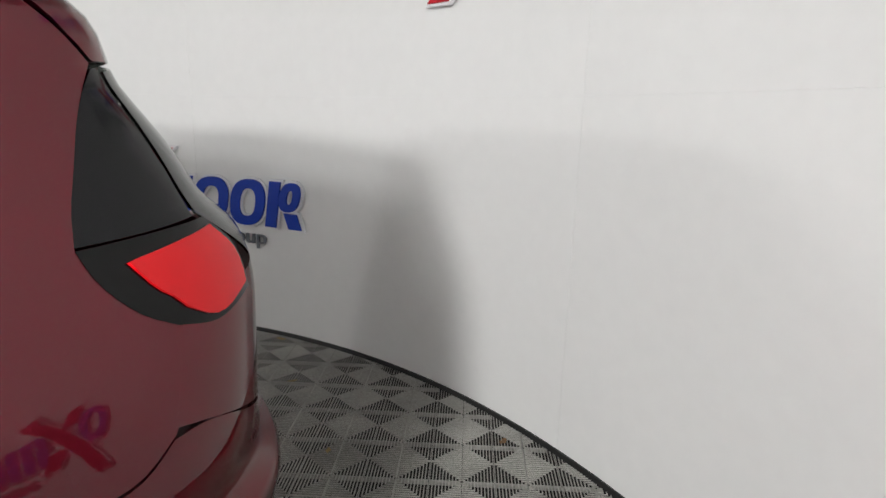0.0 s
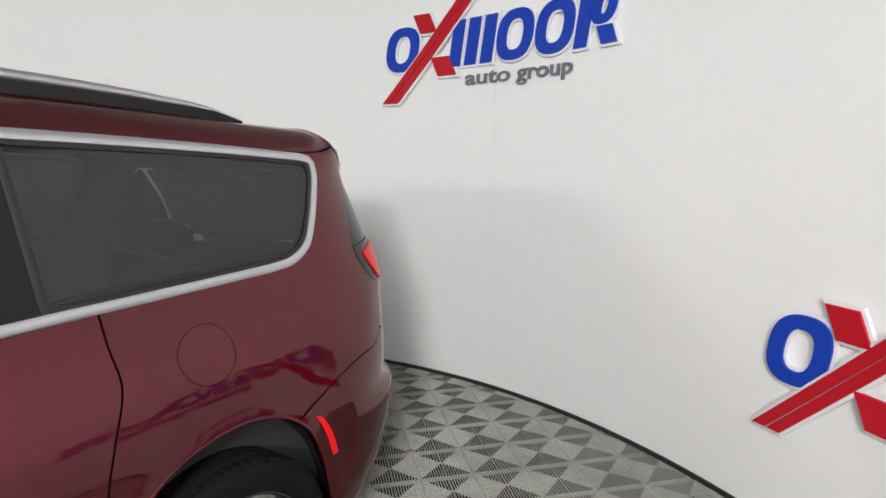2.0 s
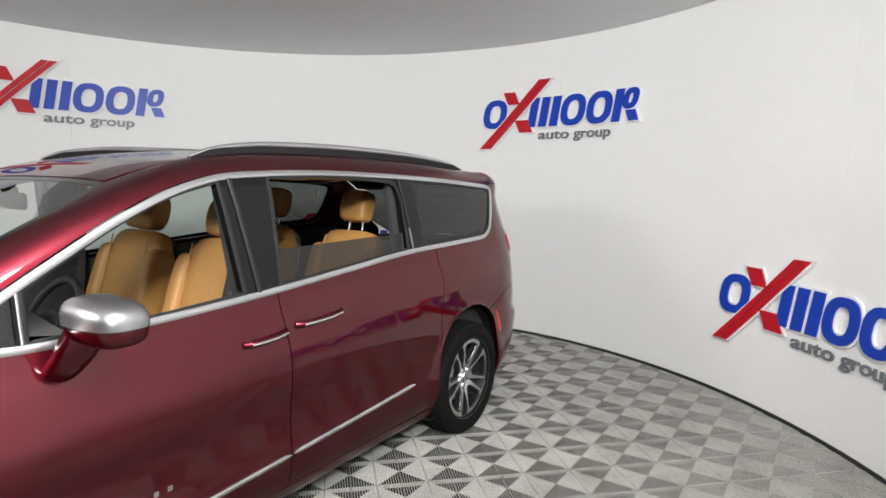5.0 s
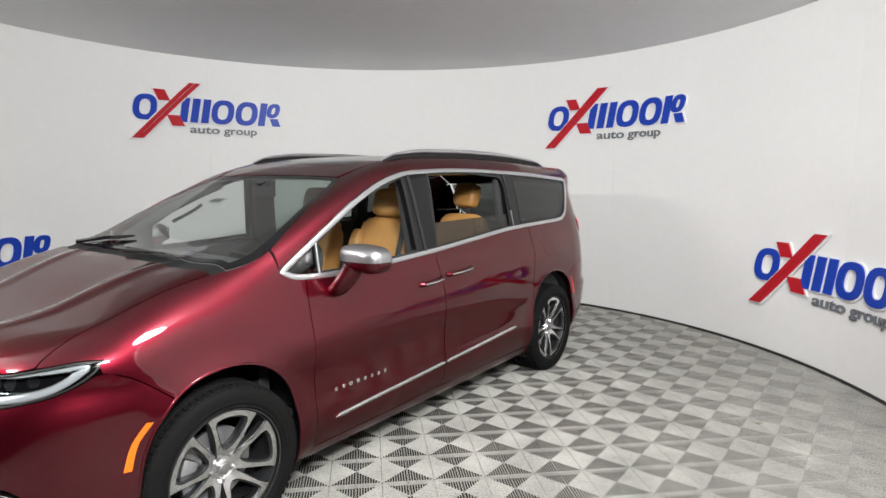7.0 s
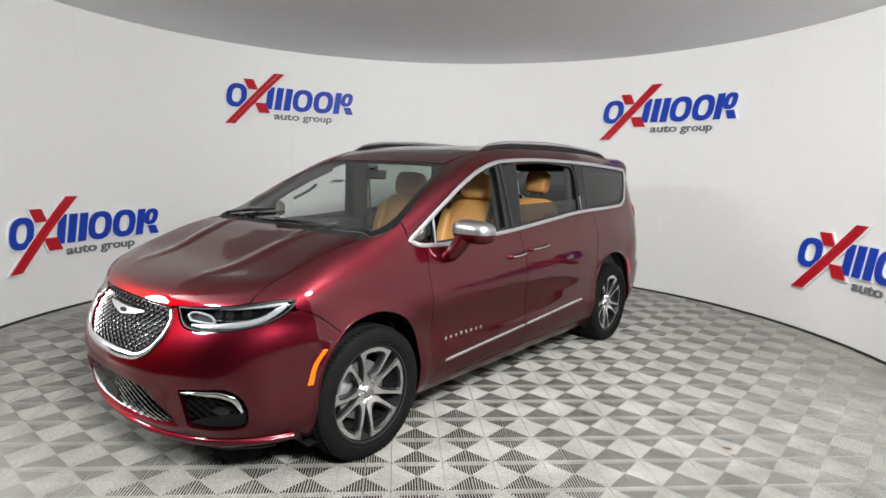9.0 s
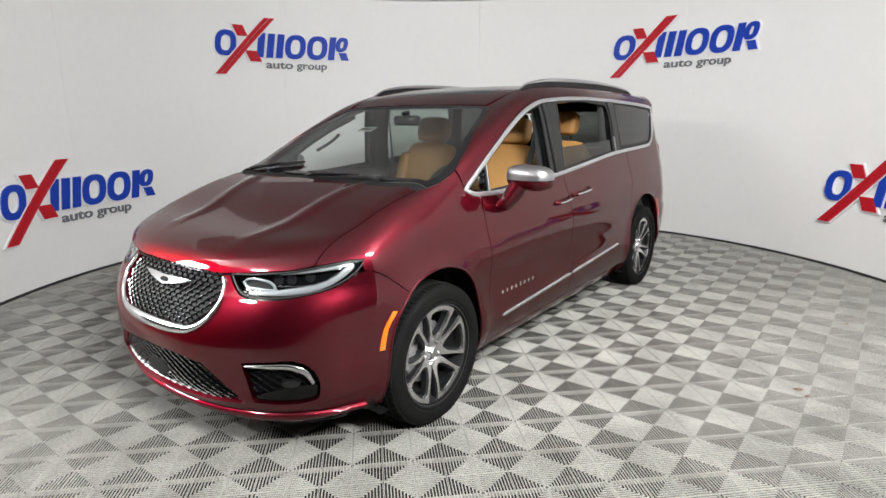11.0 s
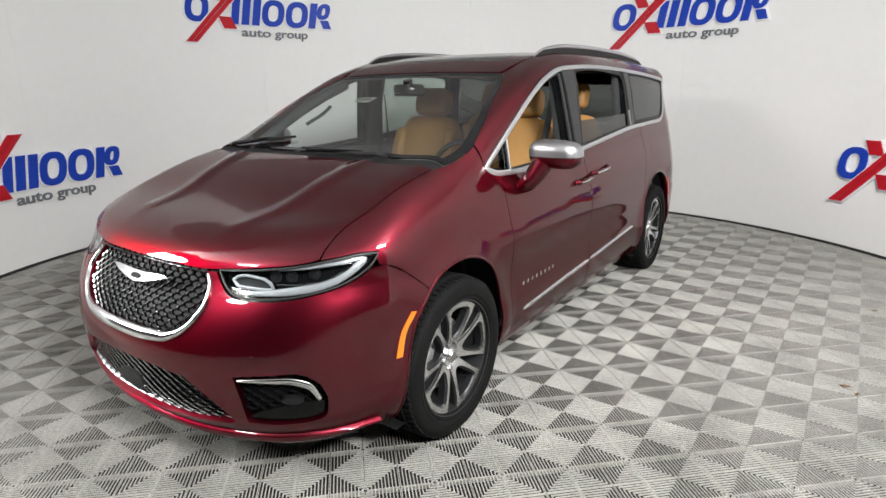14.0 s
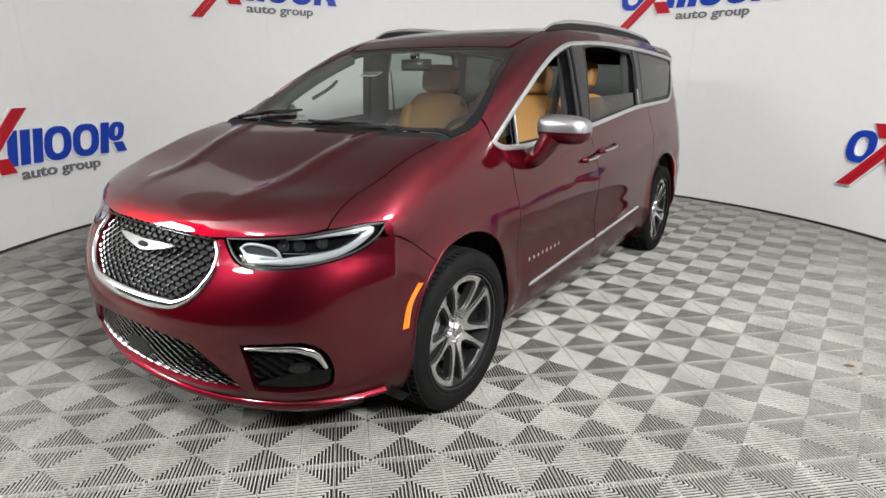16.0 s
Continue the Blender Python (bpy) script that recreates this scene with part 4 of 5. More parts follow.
for s in BOTH:
    m = np.array([s, 1])
    f2 = fg2 * m if s > 0 else (fg2 * m)[::-1]
    sunk_back("fog_pocket", f2, FRONT, 0.05, MATT, van)
    upper = FRONT[0](np.array([(s * 0.57, -0.886, 0.525), (s * 0.86, -0.75, 0.535), (s * 0.86, -0.684, 0.36), (s * 0.60, -0.85, 0.36)]))
    mesh_grille("fog_mesh", upper, 0.045, 0.019, 0.028, van, 0.005, BLACK, "gloss black mesh insert")
    bezel = np.concatenate([run([(0.60, -0.86, 0.325), (0.61, -0.86, 0.335), (0.69, -0.82, 0.375), (0.79, -0.745, 0.400), (0.835, -0.69, 0.40)])[:-1], run([(0.835, -0.69, 0.40), (0.825, -0.69, 0.345), (0.785, -0.73, 0.328)])[:-1], run([(0.785, -0.73, 0.328), (0.70, -0.80, 0.324), (0.60, -0.86, 0.325)])[:-1]])
    bezel = bezel if s > 0 else mirrored(bezel)[::-1]
    panel("fog_bezel", bezel, FRONT, SMOKED, van, lift=-0.016, depth=0.03, gap=0.0, grid=0.03, label="gloss black lower bezel")
    pts = [(0.592, -0.88, 0.495), (0.69, -0.83, 0.500), (0.775, -0.765, 0.493), (0.808, -0.73, 0.470), (0.828, -0.705, 0.415)]
    band("fog_trim", [(s * x, y, z) for x, y, z in pts], FRONT, CHROME, van, [0.010, 0.017, 0.024, 0.028, 0.016], 0.006, lift=-0.004, label="chrome angled trim")
    lens = np.array([(s * (0.755 + 0.050 * math.cos(q)), -0.77, 0.412 + 0.016 * math.sin(q)) for q in np.linspace(0, 2 * math.pi, 25)[:-1]])
    panel("fog_lamp", lens, FRONT, POCKET, van, lift=-0.010, depth=0.02, gap=0.0, grid=0.02)
# bumper lip and splitter
band("bumper_lip", [(-0.90, -0.47, 0.26), (-0.80, -0.62, 0.245), (-0.58, -0.82, 0.232), (-0.3, -0.92, 0.222), (0, -0.95, 0.218), (0.3, -0.92, 0.222), (0.58, -0.82, 0.232), (0.80, -0.62, 0.245), (0.90, -0.47, 0.26)], FRONT, PAINT, van, 0.050, 0.020, taper=0.3)
band("air_dam", [(-0.85, -0.55, 0.182), (-0.58, -0.80, 0.178), (0, -0.9, 0.172), (0.58, -0.80, 0.178), (0.85, -0.55, 0.182)], FRONT, MATT, van, 0.03, 0.004, label="matt black air dam")

for s in BOTH:
    h3 = hl if s > 0 else mirrored(hl)[::-1]
    h2 = FRONT[0](h3)
    lamp = panel("headlight", shrink(h2, -0.006), FRONT, BLACK, van, lift=-0.045, depth=0.004, gap=0.0, label="black headlight housing with pearl light guides under a clear lens")[0]
    flip = lambda q: np.array(q, float) * np.array([s, 1, 1])
    band("light_guide", flip([(0.535, -0.79, 0.806), (0.60, -0.77, 0.808), (0.70, -0.73, 0.815), (0.785, -0.665, 0.826), (0.836, -0.595, 0.845), (0.860, -0.52, 0.882), (0.858, -0.465, 0.917), (0.79, -0.54, 0.912), (0.72, -0.60, 0.899), (0.64, -0.68, 0.886)]),
         FRONT, LAMPGREY, lamp, [0.014, 0.022, 0.030, 0.032, 0.032, 0.030, 0.016, 0.012, 0.009, 0.006], 0.008, lift=-0.022, label="pearl grey light guide")
    band("guide_edge", flip([(0.66, -0.73, 0.836), (0.74, -0.685, 0.838), (0.80, -0.63, 0.846), (0.835, -0.57, 0.868), (0.842, -0.51, 0.902), (0.78, -0.57, 0.899), (0.70, -0.63, 0.888)]), FRONT, CHROME, lamp, 0.004, 0.004, lift=-0.014)
    turn = np.array([(0.488, -0.785, 0.842), (0.500, -0.785, 0.850), (0.585, -0.74, 0.855), (0.62, -0.735, 0.848), (0.648, -0.735, 0.828), (0.56, -0.775, 0.822), (0.515, -0.785, 0.824)])
    t3 = np.concatenate([run(turn), [turn[0]]])[:-1]
    panel("turn_signal", flip(t3) if s > 0 else flip(t3)[::-1], FRONT, POCKET, lamp, lift=-0.026, depth=0.012, gap=0.0, grid=0.02)
    band("turn_signal_rim", flip(t3), FRONT, LAMPGREY, lamp, 0.012, 0.006, closed=True, lift=-0.020)
    for y2, z2, x2, r in ((-0.70, 0.862, 0.625, 0.018), (-0.665, 0.866, 0.675, 0.018), (-0.60, 0.874, 0.735, 0.018)):
        c = onto(*FRONT[1](FRONT[0](np.array([(s * x2, y2, z2)]))), far=4.0)
        nn = normal(c)[0]
        bm = bmesh.new()
        bmesh.ops.create_uvsphere(bm, u_segments=16, v_segments=10, radius=r)
        bmesh.ops.transform(bm, matrix=Matrix.Translation(Vector(c[0] - nn * 0.036)), verts=bm.verts)
        part("projector", bm, CLEAR, lamp, "small clear projector lens")
        bm = bmesh.new()
        bmesh.ops.create_cone(bm, cap_ends=True, segments=20, radius1=r * 1.1, radius2=r * 1.25, depth=0.016)
        bmesh.ops.transform(bm, matrix=Matrix.Translation(Vector(c[0] - nn * 0.046)) @ Vector(nn).to_track_quat("Z", "Y").to_matrix().to_4x4(), verts=bm.verts)
        part("reflector", bm, POCKET, lamp)
    panel("lens", shrink(h2, 0.003), FRONT, CLEAR, lamp, lift=-0.002, depth=0.02, gap=0.0, label="clear curved lens")
    band("lamp_seal", FRONT[0](h3), FRONT, SEAL, lamp, 0.007, 0.001, closed=True, lift=-0.003)
    # amber side marker ahead of the arch
    mk = outline([(-0.318, 0.668), (-0.343, 0.672)], [(-0.343, 0.672), (-0.40, 0.60), (-0.432, 0.505)], [(-0.432, 0.505), (-0.405, 0.505)], [(-0.405, 0.505), (-0.375, 0.60), (-0.318, 0.668)])
    panel("side_marker", mk, FLANK, AMBER, van, sides=(s,), lift=0.003, depth=0.01, gap=0.0, grid=0.02, label="amber side marker lens")
    mk = outline([(3.405, 0.745), (3.434, 0.733)], [(3.434, 0.733), (3.48, 0.66), (3.505, 0.575)], [(3.505, 0.575), (3.475, 0.575)], [(3.475, 0.575), (3.45, 0.665), (3.405, 0.745)])
    panel("side_marker", mk, FLANK, REDLENS, van, sides=(s,), lift=0.003, depth=0.01, gap=0.0, grid=0.02, label="red side marker lens")

# -- rear end --
rb = both(np.concatenate([run([(0, 4.25, 0.70), (0.4, 4.2, 0.74), (0.7, 4.1, 0.83), (0.86, 3.96, 0.905), (0.886, 3.888, 0.907)])[:-1], up3(run([(3.884, 0.907), (3.83, 0.872), (3.69, 0.864), (3.55, 0.838), (3.45, 0.801), (3.335, 0.756)])[:-1]),
                          up3(run(ARCH_R[:5][::-1])[:-1]), run([(0.93, 3.46, 0.205), (0.8, 3.85, 0.2), (0.5, 4.05, 0.2), (0, 4.1, 0.2)])]))
panel("rear_bumper", rb, REAR, PAINT, van, depth=0.03)
gate = both(np.concatenate([run([(0, 4.28, 0.705), (0.4, 4.22, 0.745), (0.7, 4.12, 0.835), (0.86, 3.95, 0.912)])[:-1], run([(0.878, 3.902, 0.925), (0.855, 3.918, 0.999), (0.829, 3.930, 1.096)])[:-1],
                            run([(0.829, 3.930, 1.096), (0.74, 4.04, 1.12), (0.55, 4.15, 1.14), (0, 4.25, 1.16)])]))
panel("tailgate", gate, REAR, PAINT, van, depth=0.02)
tl = np.concatenate([run([(0.836, 3.777, 1.259), (0.845, 3.795, 1.219), (0.848, 3.830, 1.171), (0.845, 3.871, 1.134), (0.828, 3.930, 1.099)])[:-1], run([(0.828, 3.930, 1.099), (0.79, 4.01, 1.078), (0.66, 4.12, 1.10)])[:-1],
                     run([(0.66, 4.12, 1.10), (0.65, 4.09, 1.20), (0.69, 4.035, 1.268)])[:-1], run([(0.69, 4.035, 1.268), (0.787, 3.90, 1.264), (0.836, 3.777, 1.259)])[:-1]])
rw = np.concatenate([run([(0.706, 3.849, 1.542), (0.726, 3.838, 1.519), (0.755, 3.819, 1.469), (0.792, 3.797, 1.382), (0.818, 3.782, 1.315), (0.836, 3.778, 1.263)])[:-1], run([(0.836, 3.778, 1.263), (0.787, 3.902, 1.267), (0.715, 4.015, 1.274)])[:-1], run([(0.715, 4.015, 1.274), (0.70, 3.98, 1.36), (0.690, 3.91, 1.46), (0.694, 3.862, 1.544)])[:-1],
                     run([(0.694, 3.862, 1.544), (0.706, 3.849, 1.542)])[:-1]])
for s in BOTH:
    t3 = tl if s > 0 else mirrored(tl)[::-1]
    lamp = panel("tail_light", t3, REAR, SMOKED, van, lift=0.002, depth=0.03, gap=0.0005, label="gloss black and red tail light")[0]
    red = np.concatenate([run([(0.822, 3.852, 1.225), (0.822, 3.90, 1.17), (0.81, 3.95, 1.135)])[:-1], run([(0.81, 3.95, 1.125), (0.787, 4.004, 1.094), (0.68, 4.10, 1.118)])[:-1], run([(0.68, 4.10, 1.118), (0.67, 4.085, 1.19), (0.70, 4.04, 1.25)])[:-1],
                          run([(0.70, 4.04, 1.25), (0.765, 3.955, 1.240), (0.822, 3.852, 1.227)])[:-1]])
    panel("red_lens", red if s > 0 else mirrored(red)[::-1], REAR, REDLENS, lamp, lift=0.009, depth=0.008, gap=0.0, grid=0.02, label="bright red lens")
    r3 = rw if s > 0 else mirrored(rw)[::-1]
    panel("rear_pillar_trim", r3, REAR, BLACK, van, lift=0.0, gap=0.0005, label="dark glossy rear corner glass")
back_glass = both(np.concatenate([run([(0, 4.2, 1.17), (0.55, 4.13, 1.155), (0.635, 4.10, 1.21), (0.70, 4.025, 1.278)])[:-1], run([(0.70, 4.025, 1.278), (0.69, 3.985, 1.36), (0.68, 3.93, 1.46), (0.68, 3.88, 1.54)])[:-1], run([(0.68, 3.88, 1.54), (0.5, 3.98, 1.56), (0, 4.07, 1.57)])]))
panel("rear_window", back_glass, REAR, TINT, van, depth=0.005)
# roof spoiler, from the roof's end over the edge to the rear window
low = onto(*REAR[1](np.stack([np.linspace(math.atan2(0.705, 0.853), 0, 18), np.linspace(1.553, 1.575, 18)], 1)), far=4.0)
sp = both(np.concatenate([run([(0, 3.73, 1.71), (0.40, 3.71, 1.7), (0.64, 3.665, 1.70)])[:-1], run([(0.64, 3.665, 1.70), (0.70, 3.694, 1.69), (0.747, 3.757, 1.638), (0.738, 3.805, 1.595), (0.712, 3.847, 1.557)])[:-1], low]))
panel("spoiler", sp, flat_view((1, 0, 0), (0, -0.7071, 0.7071), (0, -0.7071, -0.7071), 5.2), PAINT, van, lift=0.002, depth=0.04, label="red roof spoiler over the rear window")

# -- side trim --
band("door_strip", [(0.592, 0.383), (0.9, 0.40), (1.526, 0.432)], FLANK, CHROME, van, 0.024, 0.012, sides=BOTH, taper=0.03, label="bright chrome strip along the front door")
band("door_strip", [(1.538, 0.433), (2.0, 0.456), (2.445, 0.480)], FLANK, CHROME, van, 0.024, 0.012, sides=BOTH, taper=0.03, label="bright chrome strip along the sliding door")
for i in range(8):
    y = 0.60 + 0.0525 * i
    for s in BOTH:
        bar = np.array([(y, 0.514), (y + 0.018, 0.514), (y + 0.021, 0.533), (y + 0.003, 0.533)])
        panel("nameplate_mark", bar, FLANK, CHROME, van, sides=(s,), lift=0.003, depth=0.004, gap=0.0, grid=0.05, label="small chrome mark")
for y0, z0, y1, z1 in ((1.325, 0.958, 1.545, 0.972), (1.605, 0.985, 1.895, 1.0)):
    for s in BOTH:
        ym, zm = (y0 + y1) / 2, (z0 + z1) / 2
        cup = np.array([(ym + (0.085 if y0 < 1.5 else 0.095) * math.cos(q), zm + 0.038 * math.sin(q)) for q in np.linspace(0, 2 * math.pi, 33)[:-1]])
        panel("handle_cup", cup, FLANK, PAINT, van, sides=(s,), lift=0.0015, depth=0.004, gap=0.0, grid=0.03, label="red cup behind the handle")
        yy = np.linspace(y0, y1, 13)
        zz = np.linspace(z0, z1, 13)
        p = onto(*FLANK[1](np.stack([yy, zz], 1)), far=4.0)
        hump = 0.034 * np.sin(np.linspace(0, np.pi, 13)) ** 0.35
        p[:, 0] += hump
        if s < 0:
            p = mirrored(p)
        handle = part("door_handle", tube(p, 0.0125, 10, flatten=1.15), PAINT, van, "body-coloured handle with a chrome insert")
        q = p[1:-1] + np.array([s * 0.0105, 0, 0.001])
        part("insert", tube(q, 0.0058, 8), CHROME, handle, "chrome insert")
for pts, y0 in ((ARCH_F, -0.01), (ARCH_R, 3.077)):
    band("arch_lip", [(y0 + (y - y0) * 0.993, 0.36 + (z - 0.36) * 0.993) for y, z in pts], FLANK, PAINT, van, 0.012, 0.003, sides=BOTH)
    for s in BOTH:
        bm = lathe([(0.60, 0.30), (0.60, 0.455), (0.93, 0.455)], 48)
        for v in list(bm.verts):
            v.co.z = max(v.co.z, -0.20)
        bmesh.ops.transform(bm, matrix=pose(0, y0, 0.365) @ Matrix.Diagonal((s, 1, 1, 1)), verts=bm.verts)
        part("wheel_well", bm, MATT, van, "matt black wheel well")

# -- mirrors --
for s in BOTH:
    def blob(cx, cy, cz, ax, ay, az, e=2.6, cut=None):
        bm = bmesh.new()
        bmesh.ops.create_uvsphere(bm, u_segments=32, v_segments=20, radius=1)
        for v in bm.verts:
            r = sum(abs(c) ** e for c in v.co) ** (-1 / e)
            v.co = v.co * r
            v.co.x, v.co.y, v.co.z = v.co.x * ax, v.co.y * ay, v.co.z * az
            v.co.y += 0.10 * v.co.x
            v.co.z += -0.06 * v.co.x
        if cut is not None:
            bmesh.ops.bisect_plane(bm, geom=bm.verts[:] + bm.edges[:] + bm.faces[:], plane_co=(0, 0, cut[0]), plane_no=(0, 0, cut[1]), clear_outer=True)
        bmesh.ops.transform(bm, matrix=Matrix.Diagonal((s, 1, 1, 1)) @ pose(cx, cy, cz), verts=bm.verts)
        return bm
    mir = part("wing_mirror", blob(1.076, 0.735, 1.192, 0.128, 0.080, 0.070, 3.3, (-0.014, 1)), PAINT, van, "wing mirror with chrome cap over a red housing")
    part("cap", blob(1.076, 0.735, 1.192, 0.130, 0.082, 0.070, 3.3, (-0.010, -1)), SATIN, mir, "satin chrome cap")
    part("gap_line", blob(1.076, 0.735, 1.192, 0.125, 0.076, 0.065, 3.3), SEAL, mir)
    pts = np.array([(0.90, 0.660, 1.015), (0.945, 0.665, 1.035), (0.985, 0.685, 1.085), (1.02, 0.705, 1.15)])
    pts[:, 0] *= s
    part("stalk", tube(run(pts, 0.02), [0.036, 0.052, 0.060, 0.064], 14, flatten=0.85), PAINT, mir, "red stalk")
    bm = bmesh.new()
    box(bm, (0.99, 0.795, 1.15), (1.165, 0.807, 1.24), 0.005)
    bmesh.ops.transform(bm, matrix=Matrix.Diagonal((s, 1, 1, 1)), verts=bm.verts)
    part("mirror_glass", bm, CHROME, mir, "mirror glass")

# -- roof rails --
for s in BOTH:
    pts = np.array([(0.655, 1.30, 1.700), (0.66, 1.38, 1.732), (0.663, 1.55, 1.762), (0.665, 1.9, 1.782), (0.666, 2.4, 1.788), (0.664, 2.8, 1.780), (0.662, 3.1, 1.762), (0.658, 3.3, 1.742), (0.655, 3.42, 1.712)])
    p = run(pts + np.array([0, 0, 0.006]), 0.04) * np.array([s, 1, 1])
    rail = part("roof_rail", tube(p, [0.008, 0.015, 0.018, 0.019, 0.019, 0.019, 0.018, 0.015, 0.008], 12, flatten=0.8), SILVER, van, "satin silver roof rail on a black foot")
    v, faces = [], []
    for q in p:
        r = onto([(q[0], q[1], 2.3)], [(0, 0, -1)], far=4.0)[0]
        for dx in (-0.011, 0.011):
            v += [(q[0] + dx, q[1], r[2] - 0.01), (q[0] + dx, q[1], q[2])]
    bm = bmesh.new()
    vs = [bm.verts.new(q) for q in v]
    for i in range(len(p) - 1):
        a, b = i * 4, i * 4 + 4
        for x, y in ((0, 1), (1, 3), (3, 2)):
            bm.faces.new((vs[a + x], vs[a + y], vs[b + y], vs[b + x]))
    part("rail_foot", bm, MATT, rail, "black rail foot")

# -- wipers --
for pts, arm in (([(0.54, 0.060, 1.185), (0.22, 0.085, 1.20), (-0.08, 0.105, 1.21)], [(0.02, 0.045, 1.165), (0.20, 0.070, 1.19), (0.36, 0.082, 1.195)]),
                 ([(-0.28, 0.24, 1.2), (-0.45, 0.18, 1.2), (-0.66, 0.11, 1.18)], [(-0.62, 0.065, 1.165), (-0.52, 0.12, 1.19), (-0.44, 0.17, 1.2)])):
    q = onto(*ABOVE[1](np.array([p[:2] for p in run(pts, 0.03)])), far=4.0) + np.array([0, -0.008, 0.012])
    blade = part("wiper", tube(q, [0.006, 0.011, 0.012, 0.011, 0.006], 8), MATT, van, "black windshield wiper")
    q = onto(*ABOVE[1](np.array([p[:2] for p in run(arm, 0.03)])), far=4.0) + np.array([0, -0.006, 0.022])
    part("arm", tube(q, [0.011, 0.008, 0.006], 8), BLACK, blade)
# paper ticket behind the windshield: marks too small to read
c = onto(*SCREEN[1](SCREEN[0](np.array([(-0.235, 0.73, 1.47), (-0.10, 0.73, 1.47), (-0.115, 0.678, 1.43), (-0.25, 0.678, 1.43)]))), far=4.0) - np.array([0, -0.008, 0.012])
bm = bmesh.new()
bm.faces.new([bm.verts.new(q) for q in c])
bmesh.ops.solidify(bm, geom=bm.faces[:], thickness=0.001)
tag = part("windshield_ticket", bm, PAPER, van, "white paper ticket with dark printed marks")
for i in range(6):
    a, b = c[0] + (c[1] - c[0]) * (0.1 + 0.14 * i), c[0] + (c[1] - c[0]) * (0.19 + 0.14 * i)
    d = c[3] - c[0]
    bm = bmesh.new()
    bm.faces.new([bm.verts.new(q + np.array([0, -0.002, 0.002])) for q in (a + d * 0.25, b + d * 0.25, b + d * 0.75, a + d * 0.75)])
    part("print_bar", bm, BLACK, tag)

# -- wheels --


def make_wheel(m, side):
    """A wheel at the pose m, its outer face towards +x."""
    wheel = new("wheel")
    wheel.parent = van
    wheel.matrix_basis = m
    wheel["label"] = "twenty-inch machined alloy wheel with a low black tyre"
    R, r = 0.374, 0.262
    prof = [(-0.10, r - 0.006), (-0.118, 0.285), (-0.124, 0.315), (-0.117, 0.350), (-0.100, 0.366)]
    groove = lambda x: [(x - 0.006, R), (x - 0.004, R - 0.008), (x + 0.004, R - 0.008), (x + 0.006, R)]
    tread = [(-0.092, R - 0.012), (-0.064, R - 0.010), (-0.062, R)] + groove(-0.050) + groove(-0.019) + groove(0.019) + groove(0.050) + [(0.062, R), (0.064, R - 0.010), (0.092, R - 0.012)]
    prof = prof + tread + [(0.100, 0.366), (0.110, 0.356), (0.117, 0.350), (0.1215, 0.333), (0.124, 0.315), (0.1232, 0.302), (0.1250, 0.300), (0.1240, 0.292), (0.118, 0.283), (0.1205, 0.276), (0.112, 0.268), (0.10, r - 0.006)]
    tyre = lathe(prof, 96)
    for v in tyre.verts:
        v.co.z = max(v.co.z, -0.358)
    part("tyre", tyre, RUBBER, wheel, "black tyre with grooved tread")
    bm = bmesh.new()
    for i in range(72):
        for sx in (-1, 1):
            b2 = bmesh.new()
            box(b2, (0.065, -0.0105, -0.006), (0.108, 0.0105, 0.0075), 0.002, 1)
            a = 2 * math.pi * (i + 0.3 * sx) / 72
            mm = pose(0, 0, 0, math.degrees(a)) @ pose(0, 0, R - 0.0075, 0, 4, 0)
            if sx < 0:
                mm = Matrix.Diagonal((-1, 1, 1, 1)) @ mm
            bmesh.ops.transform(b2, matrix=mm, verts=b2.verts)
            tmp = bpy.data.meshes.new("lug")
            b2.to_mesh(tmp)
            b2.free()
            bm.from_mesh(tmp)
            bpy.data.meshes.remove(tmp)
    for v in bm.verts:
        v.co.z = max(v.co.z, -0.358)
    tagged(part("tread", bm, RUBBER, wheel), kind="stuff")
    rim = part("rim", lathe([(0.112, 0.262), (0.113, 0.268), (0.108, 0.270), (0.100, 0.264), (0.099, 0.254), (0.07, 0.246), (-0.09, 0.235), (-0.10, 0.262), (-0.112, 0.268)], 80), GUN, wheel, "gunmetal alloy rim")
    part("barrel", lathe([(0.09, 0.2465), (0.06, 0.240), (-0.088, 0.230)], 64), GUN, rim)
    place = lambda q: np.stack([0.100 - q[:, 2] - 0.9 * (0.25 - np.minimum(np.hypot(q[:, 0], q[:, 1]), 0.25)) ** 2, q[:, 0], q[:, 1]], 1)
    for i in range(5):
        a0 = math.radians(81 + 72 * i)
        rot = np.array([(math.cos(a0), -math.sin(a0)), (math.sin(a0), math.cos(a0))])
        pol = lambda pts: np.array([(rr * math.cos(math.radians(q)), rr * math.sin(math.radians(q))) for rr, q in pts]) @ rot.T
        left = [(0.052, 0), (0.060, 34), (0.082, 32), (0.110, 29), (0.150, 27), (0.190, 26.3), (0.225, 26.5), (0.250, 27.5), (0.260, 26.5)]
        edge = left + [(0.2615, q) for q in (20, 10, 0, -10, -20)] + [(rr, -q) for rr, q in left[1:][::-1]]
        hole_left = [(0.080, 0), (0.088, 10.0), (0.104, 16.0), (0.130, 19.0), (0.160, 20.6), (0.195, 21.2), (0.215, 21.0), (0.230, 18.5)]
        hole = hole_left + [(0.234, q) for q in (12, 4, -4, -12)] + [(rr, -q) for rr, q in hole_left[1:][::-1]]
        p, h = dense(pol(edge), 0.02), dense(pol(hole), 0.02)
        spoke = part("spoke", slab(p, 0.010, place, 0.03, [h]), MACHINED, wheel, "machined twin spoke", angle=0.5)
        back = lambda q: place(q) - np.array([0.0102, 0, 0])
